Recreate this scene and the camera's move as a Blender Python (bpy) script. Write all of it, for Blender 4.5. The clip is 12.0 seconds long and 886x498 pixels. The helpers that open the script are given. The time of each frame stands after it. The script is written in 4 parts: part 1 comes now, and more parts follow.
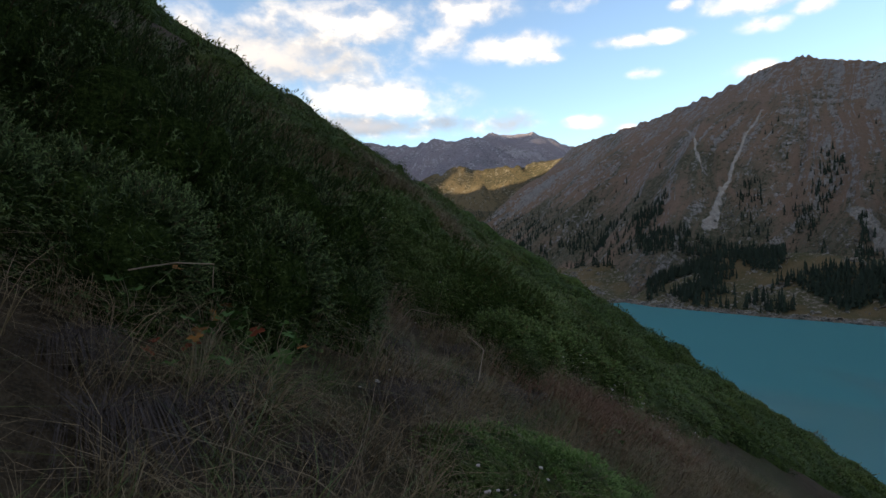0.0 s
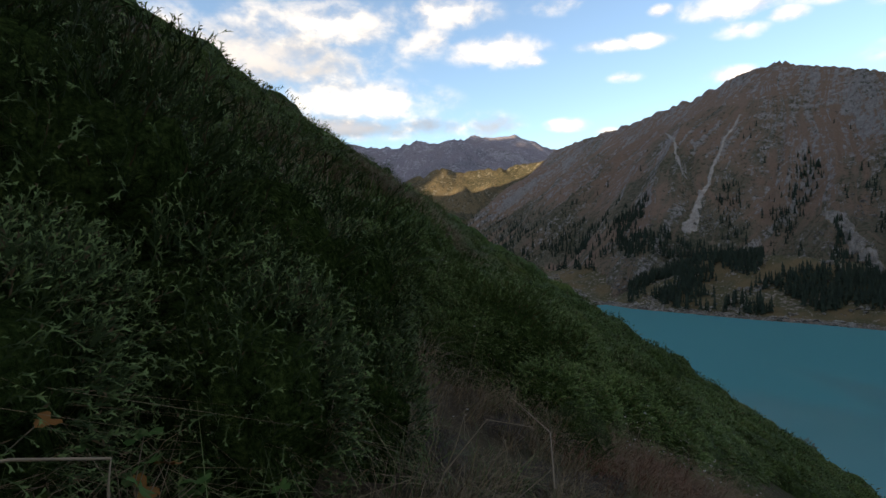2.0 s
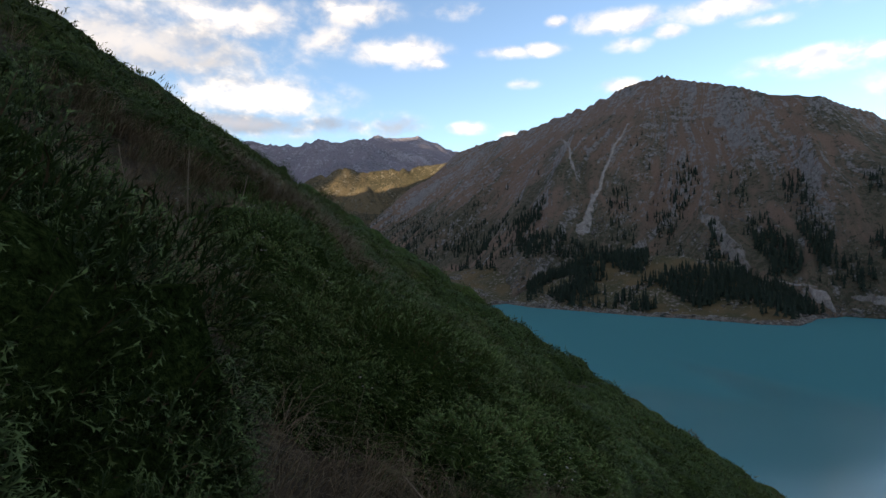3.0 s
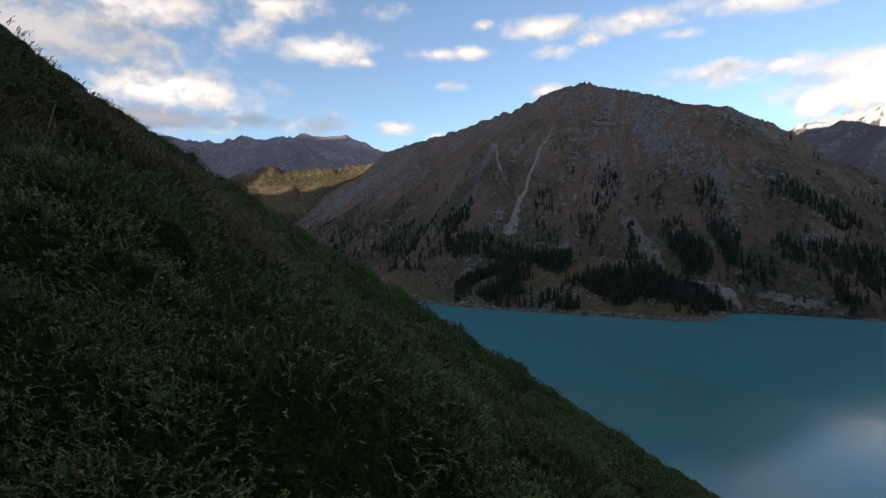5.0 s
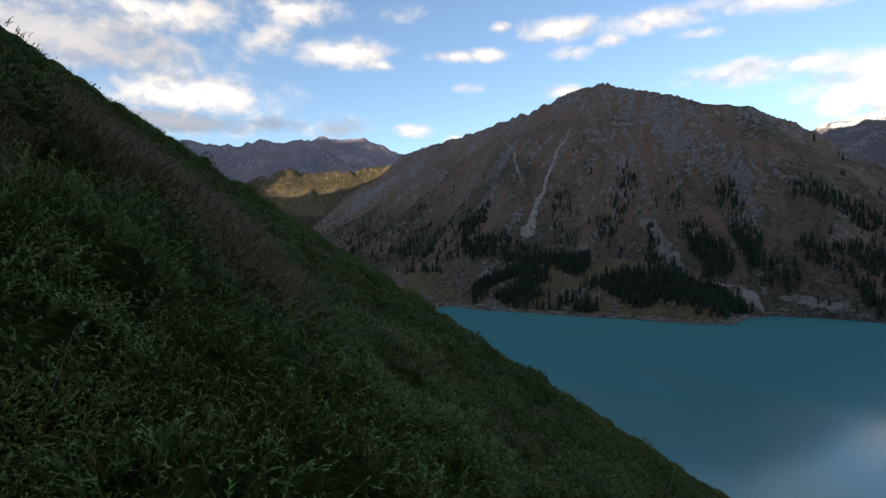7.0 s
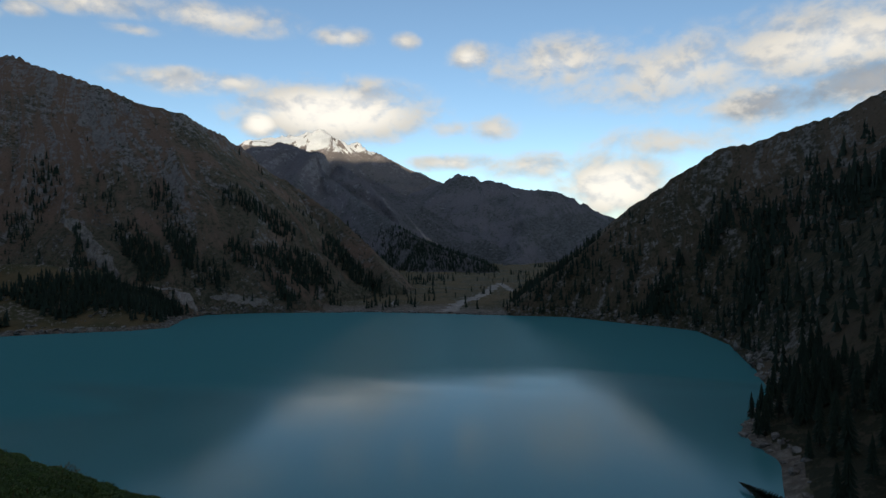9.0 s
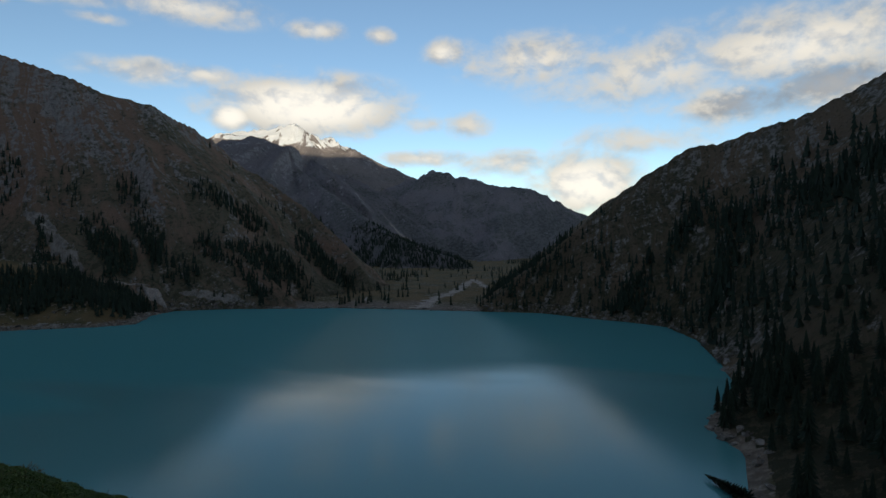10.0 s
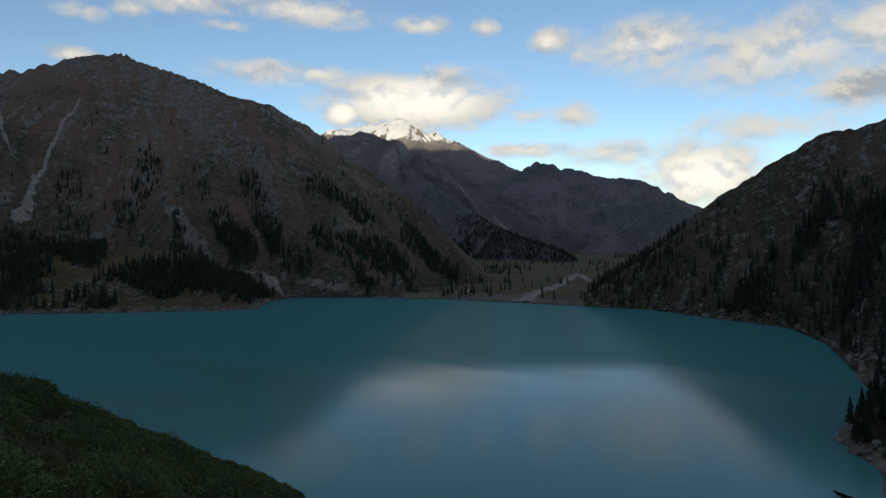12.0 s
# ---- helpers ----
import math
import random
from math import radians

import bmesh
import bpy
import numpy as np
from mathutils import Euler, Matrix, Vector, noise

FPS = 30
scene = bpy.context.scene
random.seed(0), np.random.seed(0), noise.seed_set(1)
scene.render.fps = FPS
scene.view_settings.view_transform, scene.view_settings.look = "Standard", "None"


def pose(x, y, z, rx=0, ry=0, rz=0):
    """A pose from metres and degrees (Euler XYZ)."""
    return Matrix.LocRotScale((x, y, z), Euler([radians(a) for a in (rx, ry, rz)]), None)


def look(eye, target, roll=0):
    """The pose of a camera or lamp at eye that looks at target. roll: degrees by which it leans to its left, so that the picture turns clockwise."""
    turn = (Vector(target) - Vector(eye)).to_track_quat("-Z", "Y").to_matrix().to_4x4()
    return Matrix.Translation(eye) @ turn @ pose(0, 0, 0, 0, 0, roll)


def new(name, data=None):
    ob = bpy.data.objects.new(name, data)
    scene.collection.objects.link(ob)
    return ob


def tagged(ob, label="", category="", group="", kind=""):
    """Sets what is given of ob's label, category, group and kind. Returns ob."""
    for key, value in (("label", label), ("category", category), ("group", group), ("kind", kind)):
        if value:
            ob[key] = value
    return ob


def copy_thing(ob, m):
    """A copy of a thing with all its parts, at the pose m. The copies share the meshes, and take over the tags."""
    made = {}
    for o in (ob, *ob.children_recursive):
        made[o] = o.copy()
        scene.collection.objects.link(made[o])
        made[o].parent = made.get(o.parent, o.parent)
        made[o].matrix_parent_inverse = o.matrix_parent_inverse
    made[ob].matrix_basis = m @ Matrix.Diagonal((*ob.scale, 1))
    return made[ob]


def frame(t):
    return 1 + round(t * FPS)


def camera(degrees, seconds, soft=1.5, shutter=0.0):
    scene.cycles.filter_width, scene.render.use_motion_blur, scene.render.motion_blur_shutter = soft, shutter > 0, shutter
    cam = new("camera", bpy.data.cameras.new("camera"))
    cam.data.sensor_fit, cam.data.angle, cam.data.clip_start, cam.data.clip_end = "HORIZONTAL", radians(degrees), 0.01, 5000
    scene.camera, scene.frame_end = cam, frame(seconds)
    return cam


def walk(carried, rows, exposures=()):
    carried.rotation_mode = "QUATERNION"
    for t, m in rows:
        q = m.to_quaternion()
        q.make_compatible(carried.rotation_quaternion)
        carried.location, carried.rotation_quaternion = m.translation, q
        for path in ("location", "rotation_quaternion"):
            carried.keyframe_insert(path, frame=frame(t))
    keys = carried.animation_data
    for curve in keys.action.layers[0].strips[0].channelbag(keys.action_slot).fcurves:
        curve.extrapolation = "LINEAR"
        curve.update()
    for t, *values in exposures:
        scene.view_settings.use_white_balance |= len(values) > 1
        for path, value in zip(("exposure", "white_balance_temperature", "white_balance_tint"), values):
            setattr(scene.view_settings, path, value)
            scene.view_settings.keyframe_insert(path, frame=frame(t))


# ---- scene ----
cam = camera(73.54, 12.0)

# seconds, x, y, z, yaw, pitch, roll; the lake lies at z = 0
PATH = [
    (0.0, 0.00, -0.00, 80.00, 0.00, -0.66, 0.25),
    (0.5, -0.08, 0.48, 80.07, -0.34, -0.68, 0.21),
    (1.0, -0.21, 0.85, 80.15, -0.59, -0.60, 0.24),
    (1.5, -0.39, 1.17, 80.23, -1.00, -0.54, 0.19),
    (2.0, -0.47, 1.58, 80.27, -1.70, -0.46, 0.17),
    (2.5, -0.35, 2.23, 80.41, -5.15, -0.51, -0.01),
    (3.0, -0.25, 2.75, 80.45, -11.01, -0.42, 0.10),
    (3.5, -0.09, 3.30, 80.44, -15.20, -0.37, 0.10),
    (5.3, 0.24, 5.88, 80.24, -17.93, -0.39, -0.03),
    (5.5, 0.26, 6.05, 80.25, -17.48, -0.41, 0.05),
    (6.0, 0.24, 6.27, 80.34, -14.80, -0.44, 0.15),
    (6.5, 0.29, 6.39, 80.41, -13.77, -0.51, 0.15),
    (7.0, 0.46, 6.34, 80.41, -16.25, -0.18, 0.08),
    (7.5, 0.66, 6.27, 80.38, -32.06, 0.08, -0.23),
    (7.7, 0.71, 6.27, 80.38, -39.36, 0.15, -0.27),
    (9.3, 0.70, 6.29, 80.32, -69.17, -0.18, 0.35),
    (9.5, 0.68, 6.26, 80.34, -69.63, -0.25, 0.26),
    (10.0, 0.58, 6.17, 80.37, -69.71, -0.43, 0.06),
    (10.5, 0.43, 6.07, 80.42, -69.23, -0.60, -0.21),
    (11.0, 0.23, 5.95, 80.43, -67.40, -0.80, -0.30),
    (11.5, 0.05, 5.80, 80.51, -64.01, -0.98, -0.37),
    (12.0, -0.12, 5.63, 80.55, -59.78, -1.19, -0.36),
]
EXPOSURES = [(t, e, k, tint) for t, e, k, tint in ((0.0, 1.55, 7850, 13), (1.5, 1.5, 7900, 13), (2.0, 1.52, 7950, 13), (2.5, 1.6, 7950, 13), (3.0, 1.4, 7500, 14.5), (3.5, 1.15, 7250, 15), (5.5, 1.0, 7250, 15), (6.5, 1.2, 7300, 15), (7.0, 1.15, 7200, 14), (7.5, 0.95, 7050, 13), (9.5, 0.46, 7250, 8), (12.0, 0.5, 7300, 8))]
walk(cam, [(t, pose(x, y, z, 90 + pitch, roll, yaw)) for t, x, y, z, yaw, pitch, roll in PATH], EXPOSURES)

# ---- light: a low evening sun behind an added range, a blue sky with clouds ----
SUN_AZ, SUN_EL = -110.0, 8.0
SKY_STRENGTH, CLOUD_GLOW = 0.15, 3.1


def heading(az, el=0.0):
    a, e = radians(az), radians(el)
    return Vector((math.sin(a) * math.cos(e), math.cos(a) * math.cos(e), math.sin(e)))


sun_data = bpy.data.lights.new("sun", "SUN")
sun_data.energy, sun_data.angle, sun_data.color = 4.0, radians(0.5), (1.0, 0.90, 0.72)
sun = new("sun", sun_data)
sun.matrix_world = look(heading(SUN_AZ, SUN_EL) * 3000, (0, 0, 0))


class Nodes:
    """A node tree with short calls."""

    def __init__(self, tree):
        self.tree = tree
        tree.nodes.clear()

    def add(self, kind, *inputs):
        node = self.tree.nodes.new(kind)
        for i, value in enumerate(inputs):
            self.put(node, i, value)
        return node

    def put(self, node, slot, value):
        if value is None:
            return
        if isinstance(value, bpy.types.NodeSocket):
            self.tree.links.new(value, node.inputs[slot])
        elif isinstance(value, bpy.types.Node):
            self.tree.links.new(value.outputs[0], node.inputs[slot])
        else:
            node.inputs[slot].default_value = value

    def math(self, op, *inputs, clamp=False):
        node = self.add("ShaderNodeMath", *inputs)
        node.operation, node.use_clamp = op, clamp
        return node

    def vec(self, op, *inputs):
        node = self.add("ShaderNodeVectorMath")
        node.operation = op
        for i, value in enumerate(inputs):
            self.put(node, i, value)
        return node

    def noise(self, vector, scale, detail=4.0, rough=0.55, distortion=0.0):
        node = self.add("ShaderNodeTexNoise")
        for key, value in (("Vector", vector), ("Scale", scale), ("Detail", detail), ("Roughness", rough), ("Distortion", distortion)):
            self.put(node, key, value)
        return node.outputs["Fac"]

    def ramp(self, fac, stops, smooth=False):
        node = self.add("ShaderNodeValToRGB", fac)
        el = node.color_ramp.elements
        while len(el) < len(stops):
            el.new(0.5)
        for e, (at, colour) in zip(el, stops):
            e.position = at
            e.color = (*colour, 1) if isinstance(colour, tuple) else (colour, colour, colour, 1)
        if smooth:
            node.color_ramp.interpolation = "EASE"
        return node.outputs[0]

    def span(self, value, a, b, c=0.0, d=1.0, kind="SMOOTHSTEP"):
        node = self.add("ShaderNodeMapRange")
        node.interpolation_type = kind
        for key, v in (("Value", value), ("From Min", a), ("From Max", b), ("To Min", c), ("To Max", d)):
            self.put(node, key, v)
        return node.outputs["Result"]

    def mix(self, fac, a, b, blend="MIX"):
        node = self.add("ShaderNodeMix")
        node.data_type, node.blend_type = "RGBA", blend
        self.put(node, 0, fac)
        for slot, v in ((6, a), (7, b)):
            self.put(node, slot, (*v, 1) if isinstance(v, tuple) else v)
        return node.outputs[2]


# clouds: heading and height in degrees, half width, half height, thickness
CLOUDS_NORTH = [(-8.5, 11.0, 8.5, 1.1, 0.95), (-17.3, 16.9, 13.0, 3.4, 0.85), (-9.5, 19.8, 8.2, 2.1, 0.8), (-6.7, 13.4, 8.2, 2.0, 0.98), (-2.8, 11.2, 9.8, 1.0, 0.65), (-0.3, 18.7, 3.3, 1.5, 0.6),
                (6.6, 17.9, 4.4, 1.4, 0.98), (1.8, 21.2, 4.9, 1.4, 0.8), (17.4, 17.8, 2.7, 0.6, 0.85), (20.4, 17.9, 2.3, 0.6, 0.95), (21.8, 20.2, 1.0, 0.5, 0.85),
                (18.8, 15.0, 1.6, 0.5, 0.6), (13.6, 11.1, 1.9, 0.6, 0.9), (6.0, 11.2, 3.3, 1.4, 0.55), (10.1, 16.9, 1.5, 0.5, 0.9), (17.4, 10.3, 1.1, 0.4, 0.85), (12.5, 21.4, 3.3, 0.8, 0.5)]
CLOUDS_EAST = [(27.5, 19.8, 3.8, 1.1, 0.9), (28.8, 17.8, 2.5, 0.7, 0.65), (31.8, 18.5, 1.5, 0.6, 0.95), (36.3, 19.8, 4.6, 1.0, 0.85), (39.5, 18.3, 2.2, 0.5, 0.65), (44.2, 14.6, 6.0, 1.1, 0.88),
               (48.0, 14.9, 3.3, 0.8, 0.85), (27.7, 14.3, 2.2, 0.7, 0.9), (57.0, 12.8, 9.0, 2.7, 1.3), (50.1, 11.5, 2.0, 1.4, 1.25), (46.4, 20.1, 7.1, 1.3, 0.85), (57.7, 19.4, 2.8, 0.9, 0.85)]
CLOUDS_SOUTH = [(63.6, 19.2, 1.4, 0.8, 0.8), (69.8, 17.8, 2.0, 1.3, 1.0), (78.7, 17.0, 7.6, 2.3, 0.85), (89.4, 15.3, 11, 3.3, 0.8), (100.9, 16.0, 12, 3.2, 0.95),
                (95.8, 12.0, 4.9, 1.9, 0.95), (103.2, 12.7, 5.5, 2.1, 0.95), (72.2, 11.4, 2.3, 1.3, 0.75), (67.6, 11.4, 2.3, 0.8, 0.7),
                (83.4, 5.6, 5.6, 3.2, 1.25), (76.0, 7.6, 6.0, 1.4, 0.85), (68.4, 8.2, 5.0, 0.8, 0.85), (87.9, 9.5, 7.1, 1.6, 0.7)]


# their shaded grey bases
CLOUDS_GREY = [(-8.0, 10.9, 8.0, 1.0, 0.9), (0.8, 11.2, 2.6, 0.9, 0.9), (6.9, 11.2, 3.0, 1.1, 0.75), (-16.0, 16.6, 11.0, 2.4, 0.55), (97.5, 11.9, 4.0, 1.2, 0.85), (102.5, 12.9, 4.0, 1.3, 0.8)]


def build_sky():
    world = bpy.data.worlds.new("sky")
    world.use_nodes = True
    scene.world = world
    n = Nodes(world.node_tree)
    ray = n.add("ShaderNodeTexCoord").outputs["Generated"]
    sky = n.add("ShaderNodeTexSky")
    sky.sky_type, sky.sun_disc, sky.sun_elevation, sky.sun_rotation = "NISHITA", False, radians(SUN_EL), radians(SUN_AZ % 360)
    sky.altitude, sky.air_density, sky.dust_density, sky.ozone_density = 2500.0, 1.0, 0.6, 2.0
    xyz = n.add("ShaderNodeSeparateXYZ", ray)
    az = n.math("MULTIPLY", n.math("ARCTAN2", xyz.outputs[0], xyz.outputs[1]), 180 / math.pi)
    el = n.math("MULTIPLY", n.math("ARCSINE", xyz.outputs[2]), 180 / math.pi)
    spot = n.add("ShaderNodeCombineXYZ", az, el, 0.0)
    total = None
    for a, e, w, h, thick in CLOUDS_NORTH + CLOUDS_EAST + CLOUDS_SOUTH:
        gap = n.vec("MULTIPLY", n.vec("SUBTRACT", spot, (a, e, 0)), (1 / w, 1 / h, 0))
        size = n.vec("LENGTH", gap).outputs["Value"]
        puff = n.span(size, 0.0, 1.7, thick * 1.12, 0.0)
        total = puff if total is None else n.math("MAXIMUM", total, puff)
    # beyond the named clouds the sky goes on half covered
    wide = n.noise(n.vec("MULTIPLY", ray, (3, 3, 7)), 1.0, 3.0)
    around = n.math("MULTIPLY", n.math("MAXIMUM", n.span(az, 108, 122), n.math("MAXIMUM", n.span(az, -24, -38), n.span(el, 23, 30))), n.span(wide, 0.35, 0.7))
    total = n.math("MAXIMUM", total, n.math("MULTIPLY", around, 0.8))
    flat = n.vec("MULTIPLY", spot, (0.085, 0.125, 1.0))
    body = n.noise(flat, 3.2, 6.0, 0.55, 0.25)
    wisp = n.noise(flat, 9.0, 5.0, 0.6)
    ragged = n.math("ADD", n.math("MULTIPLY", n.math("SUBTRACT", body, 0.5), 1.7), n.math("MULTIPLY", n.math("SUBTRACT", wisp, 0.5), 0.45))
    density = n.span(n.math("ADD", total, n.math("MULTIPLY", ragged, n.span(total, 0.0, 0.35))), 0.06, 1.15)
    lower = n.noise(n.vec("ADD", flat, (0.0, 0.10, 0.0)), 3.2, 6.0, 0.55, 0.25)
    relief = n.math("SUBTRACT", body, lower)
    lit = n.span(n.math("ADD", relief, n.math("MULTIPLY", n.math("SUBTRACT", wisp, 0.5), 0.2)), -0.20, 0.07)
    shade = None
    for a, e, w, h, thick in CLOUDS_GREY:
        gap = n.vec("MULTIPLY", n.vec("SUBTRACT", spot, (a, e, 0)), (1 / w, 1 / h, 0))
        puff = n.span(n.math("ADD", n.vec("LENGTH", gap).outputs["Value"], n.math("MULTIPLY", n.math("SUBTRACT", wisp, 0.5), 1.6)), 0.5, 1.5, thick, 0.0)
        shade = puff if shade is None else n.math("MAXIMUM", shade, puff)
    glow = n.mix(lit, (0.66, 0.69, 0.75), (1.0, 0.98, 0.95))
    glow = n.mix(shade, glow, (0.30, 0.34, 0.42))
    glow = n.mix(1.0, glow, (CLOUD_GLOW, CLOUD_GLOW, CLOUD_GLOW), "MULTIPLY")
    # the tallest clouds catch the most sun
    tall = n.span(total, 0.6, 1.4, 1.0, 1.6)
    glow = n.mix(1.0, glow, n.add("ShaderNodeCombineXYZ", tall, tall, tall), "MULTIPLY")
    colour = n.mix(n.math("MULTIPLY", density, 0.95), sky.outputs[0], glow)
    background = n.add("ShaderNodeBackground", colour, SKY_STRENGTH)
    n.add("ShaderNodeOutputWorld", background)


build_sky()


# ---- numpy noise ----
def _hash(ix, iy, seed):
    h = (ix.astype(np.int64) * 374761393 + iy.astype(np.int64) * 668265263 + seed * 974711) & 0x7FFFFFFF
    h = ((h ^ (h >> 13)) * 1274126177) & 0x7FFFFFFF
    return ((h ^ (h >> 16)) & 0xFFFF) / 65535.0


def vnoise(x, y, seed=0):
    """Smooth noise from -1 to 1."""
    x, y = np.asarray(x, float), np.asarray(y, float)
    ix, iy = np.floor(x), np.floor(y)
    fx, fy = x - ix, y - iy
    ux, uy = fx * fx * (3 - 2 * fx), fy * fy * (3 - 2 * fy)
    a, b, c, d = _hash(ix, iy, seed), _hash(ix + 1, iy, seed), _hash(ix, iy + 1, seed), _hash(ix + 1, iy + 1, seed)
    return 2 * (a + (b - a) * ux + (c - a) * uy + (a - b - c + d) * ux * uy) - 1


def fbm(x, y, seed=0, octaves=4, gain=0.5):
    total, amp, f = 0.0, 1.0, 1.0
    for k in range(octaves):
        total = total + amp * vnoise(x * f + 17.3 * k, y * f - 9.1 * k, seed + k)
        amp, f = amp * gain, f * 2.03
    return total


def ridged(x, y, seed=0, octaves=4):
    total, amp, f = 0.0, 1.0, 1.0
    for k in range(octaves):
        total = total + amp * (1 - 2 * np.abs(vnoise(x * f + 5.7 * k, y * f + 3.3 * k, seed + k)))
        amp, f = amp * 0.5, f * 2.1
    return total


def step(v, a, b):
    t = np.clip((v - a) / (b - a), 0, 1)
    return t * t * (3 - 2 * t)


# ---- the shape of the land ----
# every ridge: heading in degrees, distance in metres, height of the crest in degrees above the level of the path
EYE = 80.0
RIDGES = {
    "east": [(12.4, 2100, 8.9), (17.3, 1850, 10.4), (20.8, 1650, 11.5), (24.9, 1450, 12.9), (27, 1350, 13.9), (31.4, 1250, 15.0), (35.5, 1190, 14.1),
             (39.5, 1130, 12.5), (43.3, 1120, 11.9), (48.6, 1230, 9.25), (52.5, 1220, 6.3), (56.3, 1150, 3.7), (60.1, 1050, 0.2), (62.3, 960, -2.8)],
    "north": [(-30, 4300, 9.0), (-16, 4400, 9.2), (-7.9, 4400, 9.4), (-2.6, 4450, 9.3), (-0.9, 4450, 9.95), (1.3, 4450, 9.7), (4.8, 4450, 10.4), (6.2, 4450, 10.1),
              (8.6, 4450, 10.35), (10.2, 4450, 9.85), (13, 4400, 8.6), (20, 4300, 7.5)],
    "foothill": [(-9, 2900, 4.5), (-1.9, 2950, 6.1), (1.8, 3000, 7.35), (3.9, 3000, 7.0), (5.4, 3000, 7.1), (9.7, 2950, 7.6), (13, 2800, 8.0)],
    "snow": [(44, 4650, 7.5), (48.5, 4600, 9.5), (51, 4600, 10.4), (53, 4600, 10.6), (55.6, 4600, 11.25), (57.1, 4500, 10.4), (59.2, 4400, 9.2), (62.9, 4300, 7.65),
             (67, 4200, 6.4), (72, 4100, 5)],
    "spur": [(50.1, 3000, 9.3), (51.5, 3000, 9.9), (52.8, 2950, 9.8), (54, 2900, 8.85), (57.6, 2500, 5.7), (61.8, 2050, 2.5), (66.1, 1750, 0.1), (71, 1600, -1.5)],
    "south": [(64.5, 3300, 5.6), (67, 3200, 6.4), (68.9, 3150, 7.3), (71.1, 3100, 6.6), (74.3, 3050, 6.0), (78.1, 3000, 5.15), (80.2, 2950, 4.3), (82.8, 2900, 2.9), (88, 2900, 1)],
    "west": [(76.2, 1280, -2.9), (78.2, 1200, -1.0), (81.3, 1060, 1.0), (84.6, 930, 3.5), (86.9, 865, 4.8), (89.4, 830, 6.3), (91.8, 805, 8.5), (94.1, 790, 8.85),
             (96.7, 775, 9.8), (100.1, 760, 10.4), (102.4, 750, 11.5), (106.4, 730, 13.2), (115, 700, 16), (130, 660, 19)],
}
SLOPES = {"east": (1.06, 0.0003), "north": (0.62, 0.00006), "foothill": (0.55, 0.0001), "snow": (0.62, 0.00005), "spur": (0.62, 0.0001), "south": (0.6, 0.00008),
          "west": (0.78, 0.00016), "shade": (1.15, 0.0)}
# an added, unseen range that blocks the evening sun from the valley: across and towards the sun, height
# its low stretch is cut to let sun through to the foothill
SHADE = [(-2500, 2600, 1200), (-800, 2600, 1450), (600, 2600, 1640), (1100, 2600, 1660), (1700, 2600, 1420), (2080, 2600, 1300), (2330, 2600, 900), (2900, 2600, 830), (3250, 2600, 1400), (4300, 2600, 1650)]

# the lake's shore: heading, distance
SHORE = [(17, 812), (19.4, 766), (23.8, 736), (29.1, 703), (34.2, 690), (39, 674), (41.9, 680), (43.2, 751), (45, 794), (50, 790), (55, 770), (60, 762), (66, 735),
         (73, 713), (78.6, 705), (83.3, 660), (86.9, 640), (89.8, 615), (92.2, 542), (93.3, 473), (94.1, 437), (94.7, 396), (95.4, 364), (94.2, 337), (92.7, 300),
         (92.5, 286), (93.5, 271), (95.3, 253), (95.3, 229), (95.5, 207), (100, 170), (104, 140), (99, 118), (80, 124), (60, 149), (45, 179), (35, 198), (26, 211), (20, 220), (12, 235), (10, 400), (12, 600), (15, 780)]


def polar(az, dist):
    return dist * math.sin(radians(az)), dist * math.cos(radians(az))


def crest_points(name):
    if name == "shade":
        t, s = heading(SUN_AZ), heading(SUN_AZ + 90)
        return [(*(s * w + t * k).xy, h) for w, k, h in SHADE]
    return [(*polar(a, d), EYE + d * math.tan(radians(e))) for a, d, e in RIDGES[name]]


def flanks(points, x, y, a, b):
    """The slopes that fall from a crest line: height, distance from the crest."""
    best, away = np.full(x.shape, -1e9), np.zeros(x.shape)
    for (ax, ay, az), (bx, by, bz) in zip(points, points[1:]):
        dx, dy = bx - ax, by - ay
        size = math.hypot(dx, dy)
        t = np.clip(((x - ax) * dx + (y - ay) * dy) / size**2, 0, 1)
        d = np.hypot(x - ax - t * dx, y - ay - t * dy)
        h = az + t * (bz - az) - np.where(d < a / (2 * b + 1e-9), a * d - b * d * d, a * a / (4 * b + 1e-9))
        win = h > best
        best, away = np.where(win, h, best), np.where(win, d, away)
    return best, away


def lake_distance(x, y):
    """Distance to the shore, negative over the lake."""
    pts = [polar(a, d) for a, d in SHORE]
    pts.append(pts[0])
    best, inside = np.full(x.shape, 1e9), np.zeros(x.shape, bool)
    for (ax, ay), (bx, by) in zip(pts, pts[1:]):
        dx, dy = bx - ax, by - ay
        t = np.clip(((x - ax) * dx + (y - ay) * dy) / (dx * dx + dy * dy), 0, 1)
        best = np.minimum(best, np.hypot(x - ax - t * dx, y - ay - t * dy))
        cross = (ay > y) != (by > y)
        inside ^= cross & (x < (bx - ax) * (y - ay) / (by - ay + 1e-12) + ax)
    return np.where(inside, -best, best)


FALL = heading(99.0)
LEVEL = heading(9.0)
GRADE = 0.66


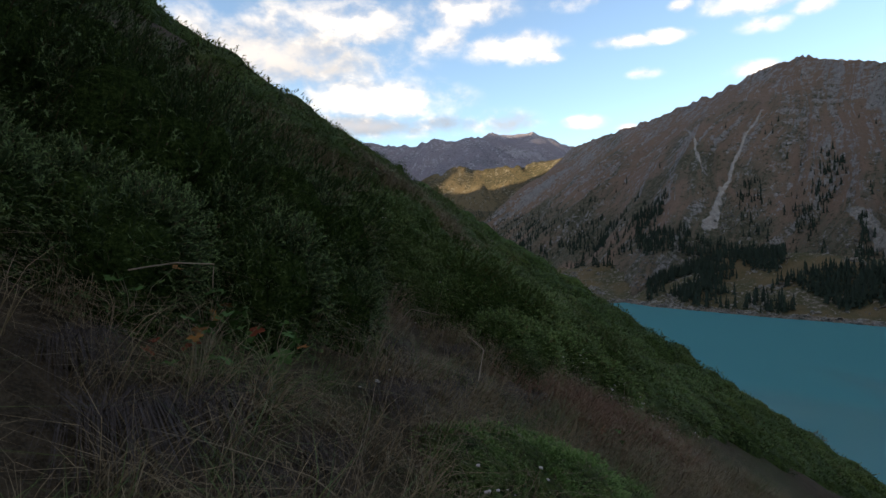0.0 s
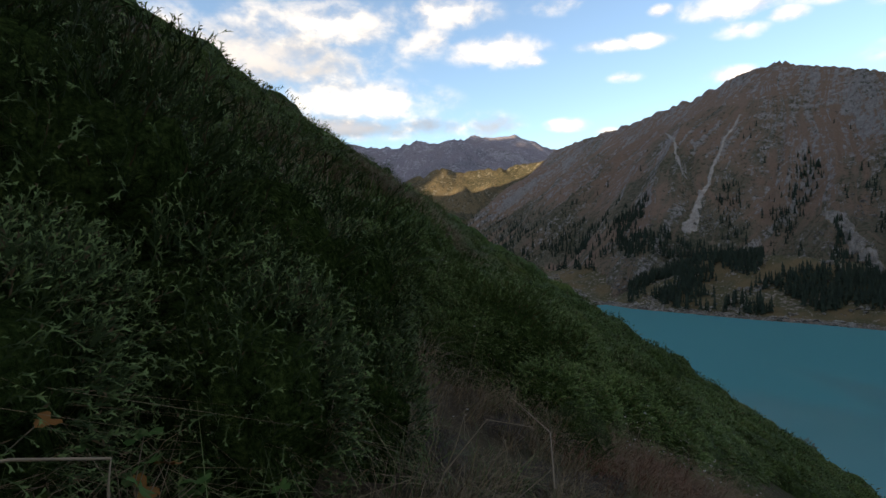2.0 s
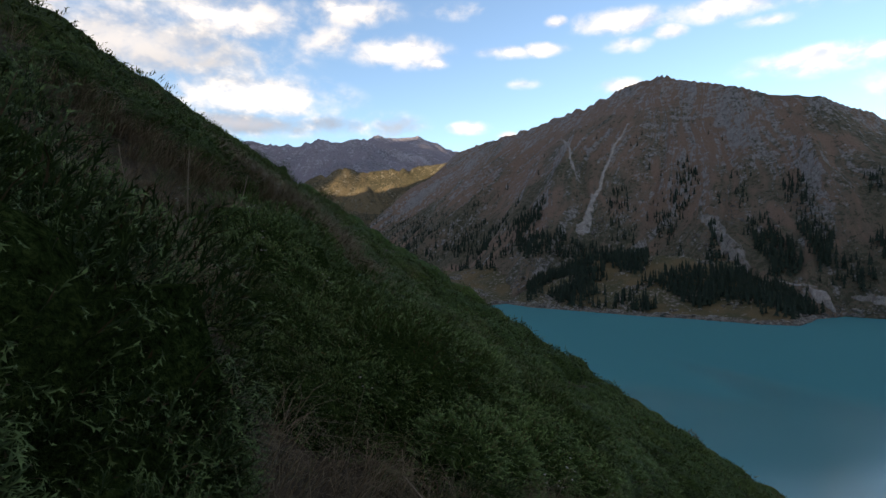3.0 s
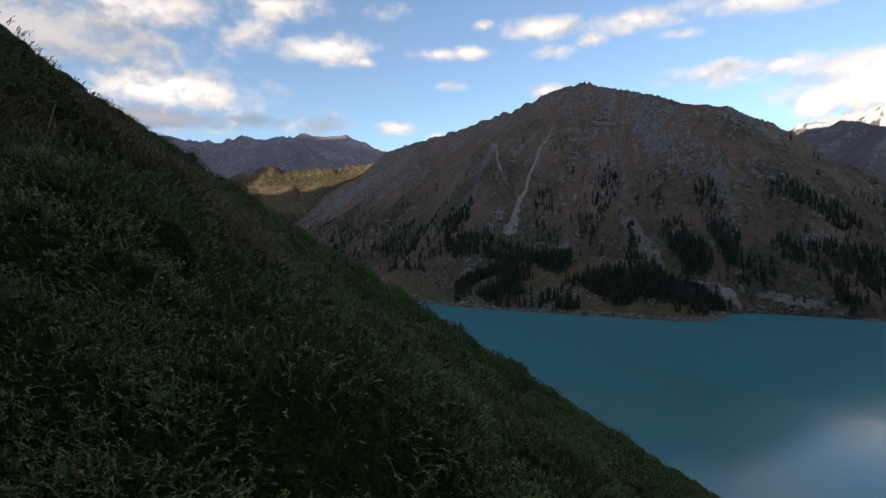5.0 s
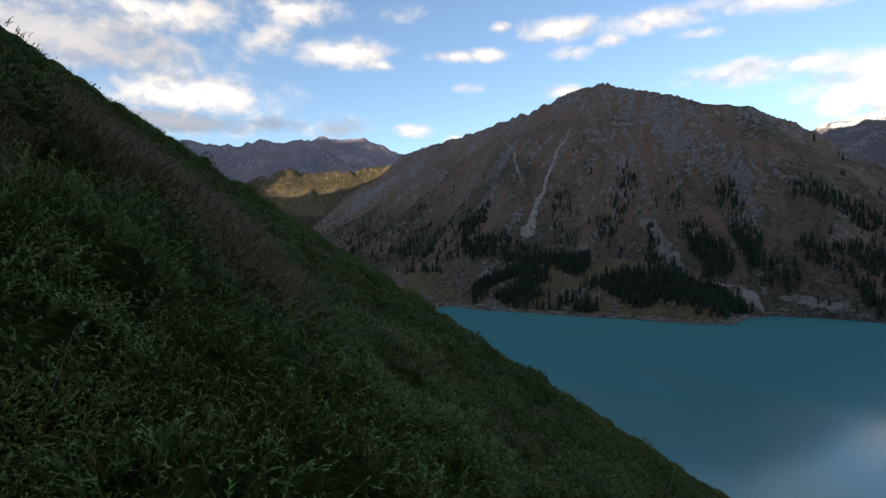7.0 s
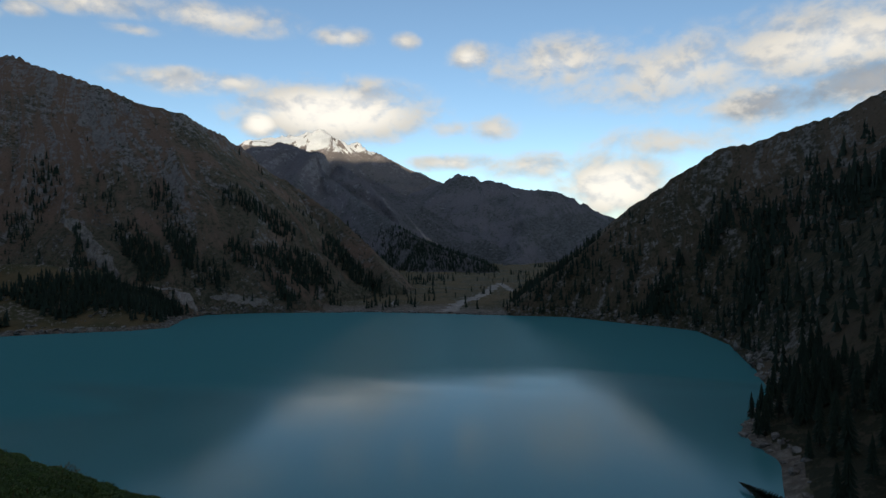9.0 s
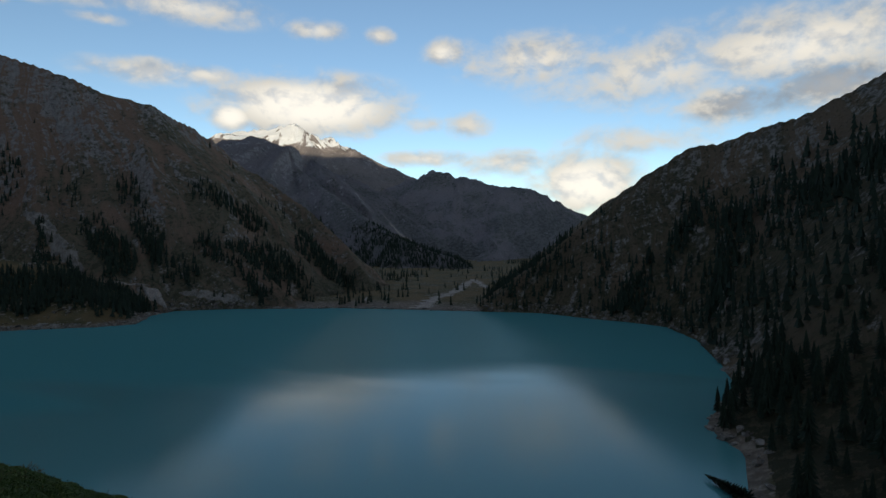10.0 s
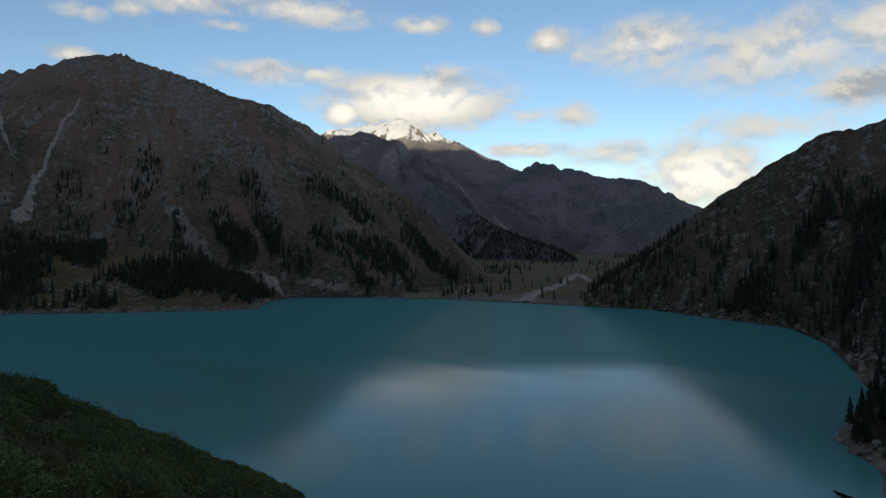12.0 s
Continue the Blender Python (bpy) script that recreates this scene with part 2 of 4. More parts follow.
def hillside(x, y):
    """The steep slope that the path crosses, falling towards the lake."""
    q = x * LEVEL.x + y * LEVEL.y
    u = -(x * FALL.x + y * FALL.y)
    bend = 0.00028
    z = EYE - 1.7 + GRADE * u - bend * np.clip(q, 0, None) ** 2 - 0.0035 * np.clip(q - 120, 0, None) ** 2
    z = z - 0.0004 * np.clip(u - 500, 0, None) ** 2
    z = z + 0.55 * step(q, 9, 14) * (1 - step(q, 17, 26)) * step(u, 1.2, 3.2)
    z = z + 0.3 * np.exp(-((q - 22) / 5.5) ** 2 - ((u - 10) / 4.5) ** 2) + 0.25 * step(q, 13, 17) * step(u, 5, 8) * (1 - step(q, 22, 25)) + 0.65 * np.exp(-((q - 33) / 9.0) ** 2 - ((u + 8) / 6.0) ** 2)
    far = step(np.hypot(x, y), 4, 25)
    return z + 0.10 * fbm(x / 1.7, y / 1.7, 3, 3) + far * (0.35 * fbm(x / 7, y / 7, 5, 3)) + step(np.hypot(x, y), 60, 300) * 8 * fbm(x / 90, y / 90, 8, 4)


KINDS = ["ground", "hillside", "east", "north", "foothill", "snow", "spur", "south", "west", "shade"]


def land(x, y):
    """Height, index into KINDS, run along the crest and distance from it."""
    s = lake_distance(x, y)
    azim = np.degrees(np.arctan2(x, y))
    rough = fbm(x / 45, y / 45, 21, 5)
    terrace = np.minimum(0.42 * s, 40 + 0.14 * np.minimum(s, 300)) * step(azim, 8, 20) * (1 - step(azim, 41, 46)) + np.minimum(0.1 * s, 60) * step(azim, -40, 8) * (1 - step(azim, 8, 20))
    terrace = terrace * (1 - 0.25 * step(s, 120, 260)) * step(np.hypot(x, y), 450, 620)
    delta = np.minimum(0.05 * s, 6 + 0.012 * s) * step(azim, 41, 46) * (1 - step(azim, 84, 90))
    bank = np.minimum(0.5 * s, 90) * step(azim, 84, 92)
    z = terrace + delta + bank
    z = np.where(s > 0, z + rough * np.minimum(0.06 * s, 5) * (1 - 0.8 * step(azim, 44, 50) * (1 - step(azim, 82, 88))), z)
    kind = np.zeros(x.shape, int)
    run, down = s * 0 + azim * 12, s.copy()
    for name in ["east", "north", "foothill", "snow", "spur", "south", "west", "shade"]:
        pts = crest_points(name)
        h, d = flanks(pts, x, y, *SLOPES[name])
        mx, my = sum(p[0] for p in pts) / len(pts), sum(p[1] for p in pts) / len(pts)
        back = 1 + 650 / math.hypot(mx, my)
        vx, vy = x - mx * back, y - my * back
        turn = np.arctan2(vx * my - vy * mx, -(vx * mx + vy * my))
        r = 900 * turn
        k = 1.0 if name in ("east", "west", "spur") else 2.2
        r = r + 22 * k * fbm(x / (110 * k), y / (110 * k), 77, 3)
        grow = step(d, 0, 220 * k)
        wob = 60 * k * vnoise(r / (300 * k), d / (400 * k), 31)
        if name == "west":
            grow = grow * step(azim, 83, 94)
        h = h + grow * 54 * k * ridged((r + wob) / (230 * k), d / (1100 * k), 40 + len(name), 2) - grow * 16 * k
        h = h + grow * 7 * k * ridged((r + 0.5 * wob) / (58 * k), d / (600 * k), 90, 2)
        h = h + (2 + 3 * grow) * k * ridged(x / (70 * k), y / (70 * k), 60, 4) * 0.7 - 3 * k
        h = h + (1 - step(d, 0, 120)) * (5 if name != "west" else 6 * step(azim, 81, 90)) * k * (ridged(r / 50, d / 90, 75, 4) - 0.3)
        if name == "west":
            h = h + 7 * step(azim, 78, 84) + 9 * step(azim, 86, 95)
        win = h > z
        z, kind, run, down = np.where(win, h, z), np.where(win, KINDS.index(name), kind), np.where(win, r, run), np.where(win, d, down)
    z = np.where(s > 0, np.minimum(z, 1.1 * s + 0.4 + 0.6 * rough), z)
    kind = np.where((kind == 0) & (azim > 86) & (s > 7), KINDS.index("west"), kind)
    hill = hillside(x, y)
    near = (azim < 30) | (azim > 100) | (np.hypot(x, y) < 230)
    win = near & (hill > z) | (np.hypot(x, y) < 90)
    z, kind = np.where(win, hill, z), np.where(win, 1, kind)
    z = np.where((s <= 0) & ~win, np.maximum(-0.5 + 0.5 * s, -6), z)
    return z, kind, run, down, s


# ---- materials ----
def material(name):
    m = bpy.data.materials.new(name)
    m.use_nodes = True
    return m, Nodes(m.node_tree)


def finish(n, colour, rough=0.9, normal=None, spec=0.3, **extra):
    b = n.add("ShaderNodeBsdfPrincipled")
    for key, value in (("Base Color", colour), ("Roughness", rough), ("Normal", normal), ("Specular IOR Level", spec), *extra.items()):
        n.put(b, key, (*value, 1) if isinstance(value, tuple) and len(value) == 3 else value)
    n.add("ShaderNodeOutputMaterial", b)


def bump(n, height, strength, distance):
    node = n.add("ShaderNodeBump")
    for key, value in (("Height", height), ("Strength", strength), ("Distance", distance)):
        n.put(node, key, value)
    return node.outputs[0]


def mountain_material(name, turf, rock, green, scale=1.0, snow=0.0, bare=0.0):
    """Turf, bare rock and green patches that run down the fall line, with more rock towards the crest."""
    m, n = material(name)
    geo = n.add("ShaderNodeNewGeometry")
    spot = geo.outputs["Position"]
    high = n.add("ShaderNodeSeparateXYZ", spot).outputs[2]
    fall = n.add("ShaderNodeUVMap")
    fall.uv_map = "fall"
    run = fall.outputs[0]
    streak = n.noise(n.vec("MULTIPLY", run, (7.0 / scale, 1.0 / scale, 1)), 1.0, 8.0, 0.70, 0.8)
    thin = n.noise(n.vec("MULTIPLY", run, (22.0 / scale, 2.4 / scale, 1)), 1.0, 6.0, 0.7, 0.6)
    broad = n.noise(spot, 0.006 / scale, 4.0, 0.6)
    fine = n.noise(spot, 0.09 / scale, 9.0, 0.78)
    speck = n.noise(spot, 0.40 / scale, 6.0, 0.75)
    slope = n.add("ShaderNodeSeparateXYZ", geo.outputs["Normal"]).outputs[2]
    up = n.span(high, 60.0, 430.0 * max(1.0, scale * 0.9), kind="LINEAR")
    # turf, greener lower down
    lush = n.math("ADD", n.math("ADD", broad, n.math("MULTIPLY", n.math("SUBTRACT", streak, 0.5), 0.7)), n.math("MULTIPLY", n.math("SUBTRACT", 0.45, up), 0.22))
    ground = n.mix(n.span(lush, 0.44, 0.62), turf, green)
    ground = n.mix(n.span(speck, 0.44, 0.58, 0.0, 0.65), ground, (turf[0] * 0.7, turf[1] * 0.7, turf[2] * 0.7))
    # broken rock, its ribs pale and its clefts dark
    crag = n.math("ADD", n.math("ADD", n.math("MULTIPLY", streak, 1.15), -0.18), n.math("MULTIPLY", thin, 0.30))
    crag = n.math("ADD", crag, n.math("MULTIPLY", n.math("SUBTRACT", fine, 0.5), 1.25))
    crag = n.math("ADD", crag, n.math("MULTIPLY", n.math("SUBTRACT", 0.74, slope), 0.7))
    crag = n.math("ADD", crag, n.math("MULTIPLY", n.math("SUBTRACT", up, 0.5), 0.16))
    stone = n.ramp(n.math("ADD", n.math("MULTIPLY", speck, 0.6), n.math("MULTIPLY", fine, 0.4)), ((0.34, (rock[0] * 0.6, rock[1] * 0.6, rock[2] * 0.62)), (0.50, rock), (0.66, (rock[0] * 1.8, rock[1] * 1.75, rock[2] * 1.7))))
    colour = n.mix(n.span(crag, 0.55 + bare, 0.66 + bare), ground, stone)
    # low dark bushes
    cover = n.math("ADD", n.noise(spot, 0.15 / scale, 4.0, 0.75), n.math("MULTIPLY", n.math("SUBTRACT", lush, 0.5), 0.45))
    colour = n.mix(n.span(cover, 0.56, 0.61, 0.0, 0.8), colour, (green[0] * 0.5, green[1] * 0.55, green[2] * 0.52))
    normal = bump(n, n.math("ADD", n.math("ADD", fine, n.math("MULTIPLY", thin, 0.5)), n.math("MULTIPLY", speck, 0.4)), 1.0, 9.0 * scale)
    if snow:
        edge = n.math("ADD", high, n.math("MULTIPLY", n.math("SUBTRACT", n.noise(spot, 0.006, 4.0, 0.6), 0.5), 260.0))
        rib = n.noise(n.vec("MULTIPLY", run, (1.1, 0.35, 1)), 1.0, 5.0, 0.6, 0.5)
        white = n.math("MULTIPLY", n.span(edge, snow, snow + 25), n.span(n.math("ADD", rib, n.math("MULTIPLY", n.math("SUBTRACT", slope, 0.8), 0.8)), 0.43, 0.50))
        colour = n.mix(white, colour, (0.90, 0.92, 0.95))
    finish(n, colour, 0.95, normal, 0.15)
    return m


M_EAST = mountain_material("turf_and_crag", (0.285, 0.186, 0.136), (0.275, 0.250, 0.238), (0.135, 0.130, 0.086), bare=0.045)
# distance haze is put into the rock colour, paler and purplish
M_NORTH = mountain_material("hazed_far_rock", (0.29, 0.25, 0.28), (0.34, 0.31, 0.34), (0.24, 0.22, 0.25), 2.5)
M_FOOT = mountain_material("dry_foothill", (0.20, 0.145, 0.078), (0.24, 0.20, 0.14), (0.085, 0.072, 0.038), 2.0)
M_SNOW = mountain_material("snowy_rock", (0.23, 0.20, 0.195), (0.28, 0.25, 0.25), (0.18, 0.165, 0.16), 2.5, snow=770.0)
# lightened and blued to stand in for haze before spur and valley head
M_SPUR = mountain_material("hazed_spur_rock", (0.22, 0.20, 0.215), (0.27, 0.255, 0.27), (0.15, 0.15, 0.15), 1.8, bare=0.06)
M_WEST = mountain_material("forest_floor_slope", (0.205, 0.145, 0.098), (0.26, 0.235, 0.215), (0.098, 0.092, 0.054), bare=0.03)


def shore_material():
    """Dry grass and boulder ground with a pale wave-washed band at the water."""
    m, n = material("moraine")
    spot = n.add("ShaderNodeNewGeometry").outputs["Position"]
    high = n.add("ShaderNodeSeparateXYZ", spot).outputs[2]
    broad, fine = n.noise(spot, 0.02, 4.0, 0.6), n.noise(spot, 0.22, 6.0, 0.7)
    grass = n.mix(n.span(broad, 0.4, 0.6), (0.12, 0.085, 0.042), (0.06, 0.055, 0.025))
    stone = n.mix(n.span(fine, 0.4, 0.7), (0.10, 0.08, 0.066), (0.24, 0.20, 0.17))
    wash = n.span(n.math("ADD", high, n.math("MULTIPLY", n.math("SUBTRACT", broad, 0.5), 7.0)), 2.0, 4.5, 0.85, 0.0)
    colour = n.mix(n.math("MAXIMUM", wash, n.span(n.math("ADD", fine, n.math("MULTIPLY", broad, 0.6)), 0.86, 0.98)), grass, stone)
    finish(n, colour, 0.95, bump(n, fine, 0.9, 2.0), 0.2)
    return m


def hill_material():
    m, n = material("dry_turf_and_litter")
    spot = n.add("ShaderNodeNewGeometry").outputs["Position"]
    broad, fine, grain = n.noise(spot, 0.35, 4.0, 0.6), n.noise(spot, 6.0, 5.0, 0.65), n.noise(spot, 60.0, 3.0, 0.6)
    colour = n.mix(n.span(fine, 0.35, 0.65), (0.062, 0.044, 0.028), (0.028, 0.021, 0.013))
    colour = n.mix(n.span(broad, 0.45, 0.65), colour, (0.035, 0.040, 0.016))
    colour = n.mix(n.span(grain, 0.4, 0.7, 0.0, 0.5), colour, (0.09, 0.068, 0.045))
    finish(n, colour, 0.95, bump(n, n.math("ADD", fine, grain), 0.8, 0.05), 0.1)
    return m


def water_material():
    """Milky turquoise glacier water: calm with wind-ruffled bands."""
    m, n = material("turquoise_water")
    spot = n.add("ShaderNodeNewGeometry").outputs["Position"]
    band = n.noise(n.vec("MULTIPLY", spot, (0.0120, 0.0045, 0.01)), 1.0, 2.0, 0.5, 0.3)
    out = n.vec("LENGTH", n.vec("SUBTRACT", spot, (0.0, 0.0, 0.0))).outputs["Value"]
    ruffle = n.span(n.math("ADD", out, n.math("MULTIPLY", n.math("SUBTRACT", band, 0.5), 260.0)), 330.0, 420.0)
    waves = n.noise(n.vec("MULTIPLY", spot, (1.0, 1.0, 1.0)), 0.8, 4.0, 0.6)
    swell = n.noise(spot, 0.10, 3.0, 0.5)
    normal = bump(n, n.math("ADD", n.math("MULTIPLY", waves, n.math("ADD", n.math("MULTIPLY", ruffle, 0.05), 0.032)), n.math("MULTIPLY", swell, 0.03)), 1.0, 1.0)
    body = n.add("ShaderNodeBsdfDiffuse", n.mix(n.noise(spot, 0.004, 2.0), (0.042, 0.180, 0.190), (0.048, 0.200, 0.212)))
    gloss = n.add("ShaderNodeBsdfGlossy", (1.0, 1.0, 1.0, 1.0), n.math("ADD", n.math("MULTIPLY", ruffle, 0.07), 0.030))
    n.put(gloss, "Normal", normal)
    ripple = n.add("ShaderNodeBsdfGlossy", (1.0, 1.0, 1.0, 1.0), 0.24)
    n.put(ripple, "Normal", normal)
    patch = n.noise(n.vec("MULTIPLY", spot, (0.004, 0.010, 0.01)), 1.0, 3.0, 0.6, 0.4)
    mirror = n.add("ShaderNodeMixShader", n.span(n.math("ADD", patch, n.math("MULTIPLY", ruffle, 0.25)), 0.38, 0.62, 0.22, 0.55), gloss, ripple)
    edge = n.add("ShaderNodeFresnel", 1.33)
    n.put(edge, "Normal", normal)
    share = n.math("MULTIPLY", edge, n.math("SUBTRACT", 0.95, n.math("MULTIPLY", ruffle, 0.75)), clamp=True)
    n.add("ShaderNodeOutputMaterial", n.add("ShaderNodeMixShader", share, body, mirror))
    return m


M_SHORE, M_HILL, M_WATER = shore_material(), hill_material(), water_material()


# ---- meshes ----
def mesh_from(name, verts, faces, mat, uv=None, smooth=True):
    me = bpy.data.meshes.new(name)
    verts, faces = np.asarray(verts, np.float32), np.asarray(faces, np.int32)
    size = faces.shape[1]
    me.vertices.add(len(verts))
    me.vertices.foreach_set("co", verts.ravel())
    me.loops.add(faces.size)
    me.loops.foreach_set("vertex_index", faces.ravel())
    me.polygons.add(len(faces))
    me.polygons.foreach_set("loop_start", np.arange(0, faces.size, size, dtype=np.int32))
    me.polygons.foreach_set("loop_total", np.full(len(faces), size, np.int32))
    me.polygons.foreach_set("use_smooth", np.full(len(faces), smooth))
    if uv is not None:
        layer = me.uv_layers.new(name="fall")
        layer.data.foreach_set("uv", np.asarray(uv, np.float32)[faces.ravel()].ravel())
    me.materials.append(mat)
    me.update(calc_edges=True)
    me.validate()
    return me


def build_land():
    """One sheet of land out to the horizon, fine where it is near, cut into the mountains that it is made of."""
    azim = np.concatenate([np.arange(-180, -42, 2.0), np.arange(-42, 112, 0.2), np.arange(112, 180, 2.0)])
    dist = np.concatenate([np.concatenate([[0.01, 0.25], np.geomspace(0.5, 60, 40)])[:-1], np.geomspace(60, 600, 90)[:-1], np.geomspace(600, 4950, 310)])
    A, D = np.meshgrid(np.radians(azim), dist, indexing="ij")
    x, y = (D * np.sin(A)).ravel(), (D * np.cos(A)).ravel()
    z, kind, run, down, s = land(x, y)
    na, nd = len(azim), len(dist)
    i, j = np.meshgrid(np.arange(na), np.arange(nd - 1), indexing="ij")
    k = (i + 1) % na
    quads = np.stack([i * nd + j, k * nd + j, k * nd + j + 1, i * nd + j + 1], -1).reshape(-1, 4)[:, ::-1]
    quads = quads[z[quads].max(1) > -4.5]
    of = kind[quads[:, 0]]
    verts, uv = np.stack([x, y, z], 1), np.stack([run / 100, down / 100], 1)
    what = {
        "ground": ("ground", M_SHORE, "dry grassy moraine and stony shore round the lake", "ground", "structure"),
        "hillside": ("ground_hillside", M_HILL, "steep hillside of dry turf and plant litter under junipers", "ground", "structure"),
        "east": ("mountain", M_EAST, "brown mountain with grey crags and scree above the lake", "mountain", ""),
        "north": ("mountain", M_NORTH, "distant jagged range of bare rock, tinted purplish for haze", "mountain", ""),
        "foothill": ("mountain", M_FOOT, "dry yellow foothill partly lit by evening sun", "mountain", ""),
        "snow": ("mountain", M_SNOW, "snow-capped rocky peak catching the last sun", "mountain", ""),
        "spur": ("mountain", M_SPUR, "dark rocky spur in front of the snowy peak", "mountain", ""),
        "south": ("mountain", M_SPUR, "dark mountain closing the head of the valley", "mountain", ""),
        "west": ("mountain", M_WEST, "steep dark forested mountainside over the lake", "mountain", ""),
        "shade": ("mountain", M_EAST, "unseen added range behind the hillside, blocking sun from the valley", "mountain", ""),
    }
    for index, key in enumerate(KINDS):
        faces = quads[of == index]
        if not len(faces):
            continue
        used, back = np.unique(faces, return_inverse=True)
        name, mat, label, category, sort = what[key]
        me = mesh_from(name, verts[used], back.reshape(-1, 4), mat, uv[used])
        tagged(new(name, me), label, category, kind=sort)


def build_lake():
    bm = bmesh.new()
    bmesh.ops.create_circle(bm, cap_ends=True, segments=64, radius=620)
    me = bpy.data.meshes.new("lake")
    bm.to_mesh(me)
    bm.free()
    me.materials.append(M_WATER)
    ob = tagged(new("water", me), "calm milky turquoise mountain lake with wind-ruffled bands", "lake", kind="structure")
    ob.location = (455, 310, 0)


def stone_material(name, dark, pale):
    m, n = material(name)
    spot = n.add("ShaderNodeNewGeometry").outputs["Position"]
    fine, broad = n.noise(spot, 0.7, 6.0, 0.7), n.noise(spot, 0.12, 4.0, 0.6)
    own = n.add("ShaderNodeNewGeometry").outputs["Random Per Island"]
    colour = n.mix(n.span(n.math("ADD", fine, n.math("MULTIPLY", n.math("SUBTRACT", broad, 0.5), 0.8)), 0.32, 0.68), dark, pale)
    colour = n.mix(n.math("MULTIPLY", own, 0.4), colour, dark)
    finish(n, colour, 0.95, bump(n, fine, 0.9, 1.0), 0.2)
    return m


M_SCREE = stone_material("pale_scree", (0.20, 0.172, 0.15), (0.38, 0.335, 0.305))
M_SLAB = stone_material("pale_rock", (0.11, 0.095, 0.082), (0.30, 0.27, 0.24))


def land_z(x, y):
    return land(np.asarray(x, float), np.asarray(y, float))[0]


def draped(name, line, widths, lift, lump, mat, label, category, seed, kind=""):
    """A ribbon of loose stone or bare rock that follows the ground along a line of places, with ragged edges."""
    pts = np.array(line, float)
    gap = np.concatenate([[0], np.cumsum(np.hypot(*np.diff(pts, axis=0).T))])
    n, m = max(12, int(gap[-1] / 3)), 9
    at = np.linspace(0, gap[-1], n)
    cx, cy, w = np.interp(at, gap, pts[:, 0]), np.interp(at, gap, pts[:, 1]), np.interp(at, gap, widths)
    cx, cy = cx + 3 * vnoise(at / 22, at * 0, seed), cy + 3 * vnoise(at / 22, at * 0 + 7, seed)
    tx, ty = np.gradient(cx), np.gradient(cy)
    size = np.hypot(tx, ty)
    nx, ny = -ty / size, tx / size
    side = np.linspace(-1, 1, m)
    edge = 1 + 0.75 * vnoise(at[:, None] / 5, np.sign(side)[None] * 5 + 0 * at[:, None], seed + 3)
    edge = edge * np.clip(np.minimum(at, gap[-1] - at) / 14 + 0.15, 0, 1)[:, None]
    x, y = cx[:, None] + nx[:, None] * w[:, None] * side * edge, cy[:, None] + ny[:, None] * w[:, None] * side * edge
    rise = lift * (1 - side**2)[None] + lump * np.abs(fbm(x / 9, y / 9, seed + 5, 4)) * (1 - np.abs(side) ** 3)[None] - 0.5 * (np.abs(side) > 0.99)
    z = land_z(x.ravel(), y.ravel()).reshape(x.shape) + rise
    i, j = np.meshgrid(np.arange(n - 1), np.arange(m - 1), indexing="ij")
    a = i * m + j
    quads = np.stack([a, a + m, a + m + 1, a + 1], -1).reshape(-1, 4)
    ob = new(name, mesh_from(name, np.stack([x, y, z], -1).reshape(-1, 3), quads, mat, smooth=False))
    return tagged(ob, label, category, kind=kind)


build_land()
build_lake()
SCREE_LINE = [(539, 1004), (510, 984), (480, 958), (451, 933), (417, 893), (397, 872), (378, 852)]
draped("scree_chute", SCREE_LINE, [2.0, 2.4, 2.8, 3.2, 4, 6, 10], 0.9, 0.8, M_SCREE, "pale scree chute running down the brown mountainside", "scree", 1)
draped("scree_chute", [(511, 1258), (424, 991), (418, 941)], [1.5, 2.2, 2.6], 0.3, 0.6, M_SCREE, "short pale scree streak on the brown mountainside", "scree", 2)
draped("scree_chute", [(485, 1262), (465, 1303), (425, 1284)], [2, 3, 2], 0.3, 0.6, M_SCREE, "thin pale scree streak below the shoulder", "scree", 3)
draped("rock_outcrop", [(542, 790), (541, 757), (533, 720), (530, 692), (525, 663)], [4, 8, 7, 5, 4], 1.5, 9.0, M_SLAB, "pale grey broken rock rib above the meadow", "rock", 4)
draped("rock_outcrop", [(548, 596), (550, 581), (546, 560)], [4, 6, 5], 1.0, 5.0, M_SCREE, "whitish rock slab running down to the water", "rock", 5)
draped("rock_outcrop", [(581, 570), (593, 549), (605, 530), (619, 506)], [4, 4, 4, 3], 0.3, 6.0, M_SLAB, "low pinkish rock cliff along the lake shore", "rock", 6)
draped("scree_chute", [(2280, 1113), (2192, 994), (2147, 877)], [10, 16, 20], 0.6, 1.0, M_SCREE, "pale scree fan under the valley-head mountain", "scree", 7)
draped("footpath", [(762, 402), (732, 392), (724, 381), (711, 384), (704, 397)], [1.5, 1.6, 1.5, 1.5, 1.4], 0.3, 0.2, M_SCREE, "pale zigzag footpath climbing from the delta", "path", 8)
draped("footpath", [(509, 637), (536, 623), (556, 597)], [1.3, 1.4, 1.3], 0.3, 0.1, M_SCREE, "pale dirt track across the meadow above the trees", "path", 9)
draped("stream_bed", [(931, 272), (1117, 357), (865, 305), (683, 294)], [6, 7, 9, 14], 0.25, 0.2, M_SCREE, "pale gravel bed of the stream entering the lake", "stream", 10, "structure")
draped("rock_outcrop", [(579, -40), (562, -43), (542, -44)], [5, 8, 7], 1.0, 6.0, M_SLAB, "pale rock crag among the dark spruces", "rock", 11)
draped("rock_outcrop", [(457, -67), (453, -69), (448, -72)], [3, 4, 3], 0.8, 3.0, M_SLAB, "small light rock ledge on the forested slope", "rock", 12)


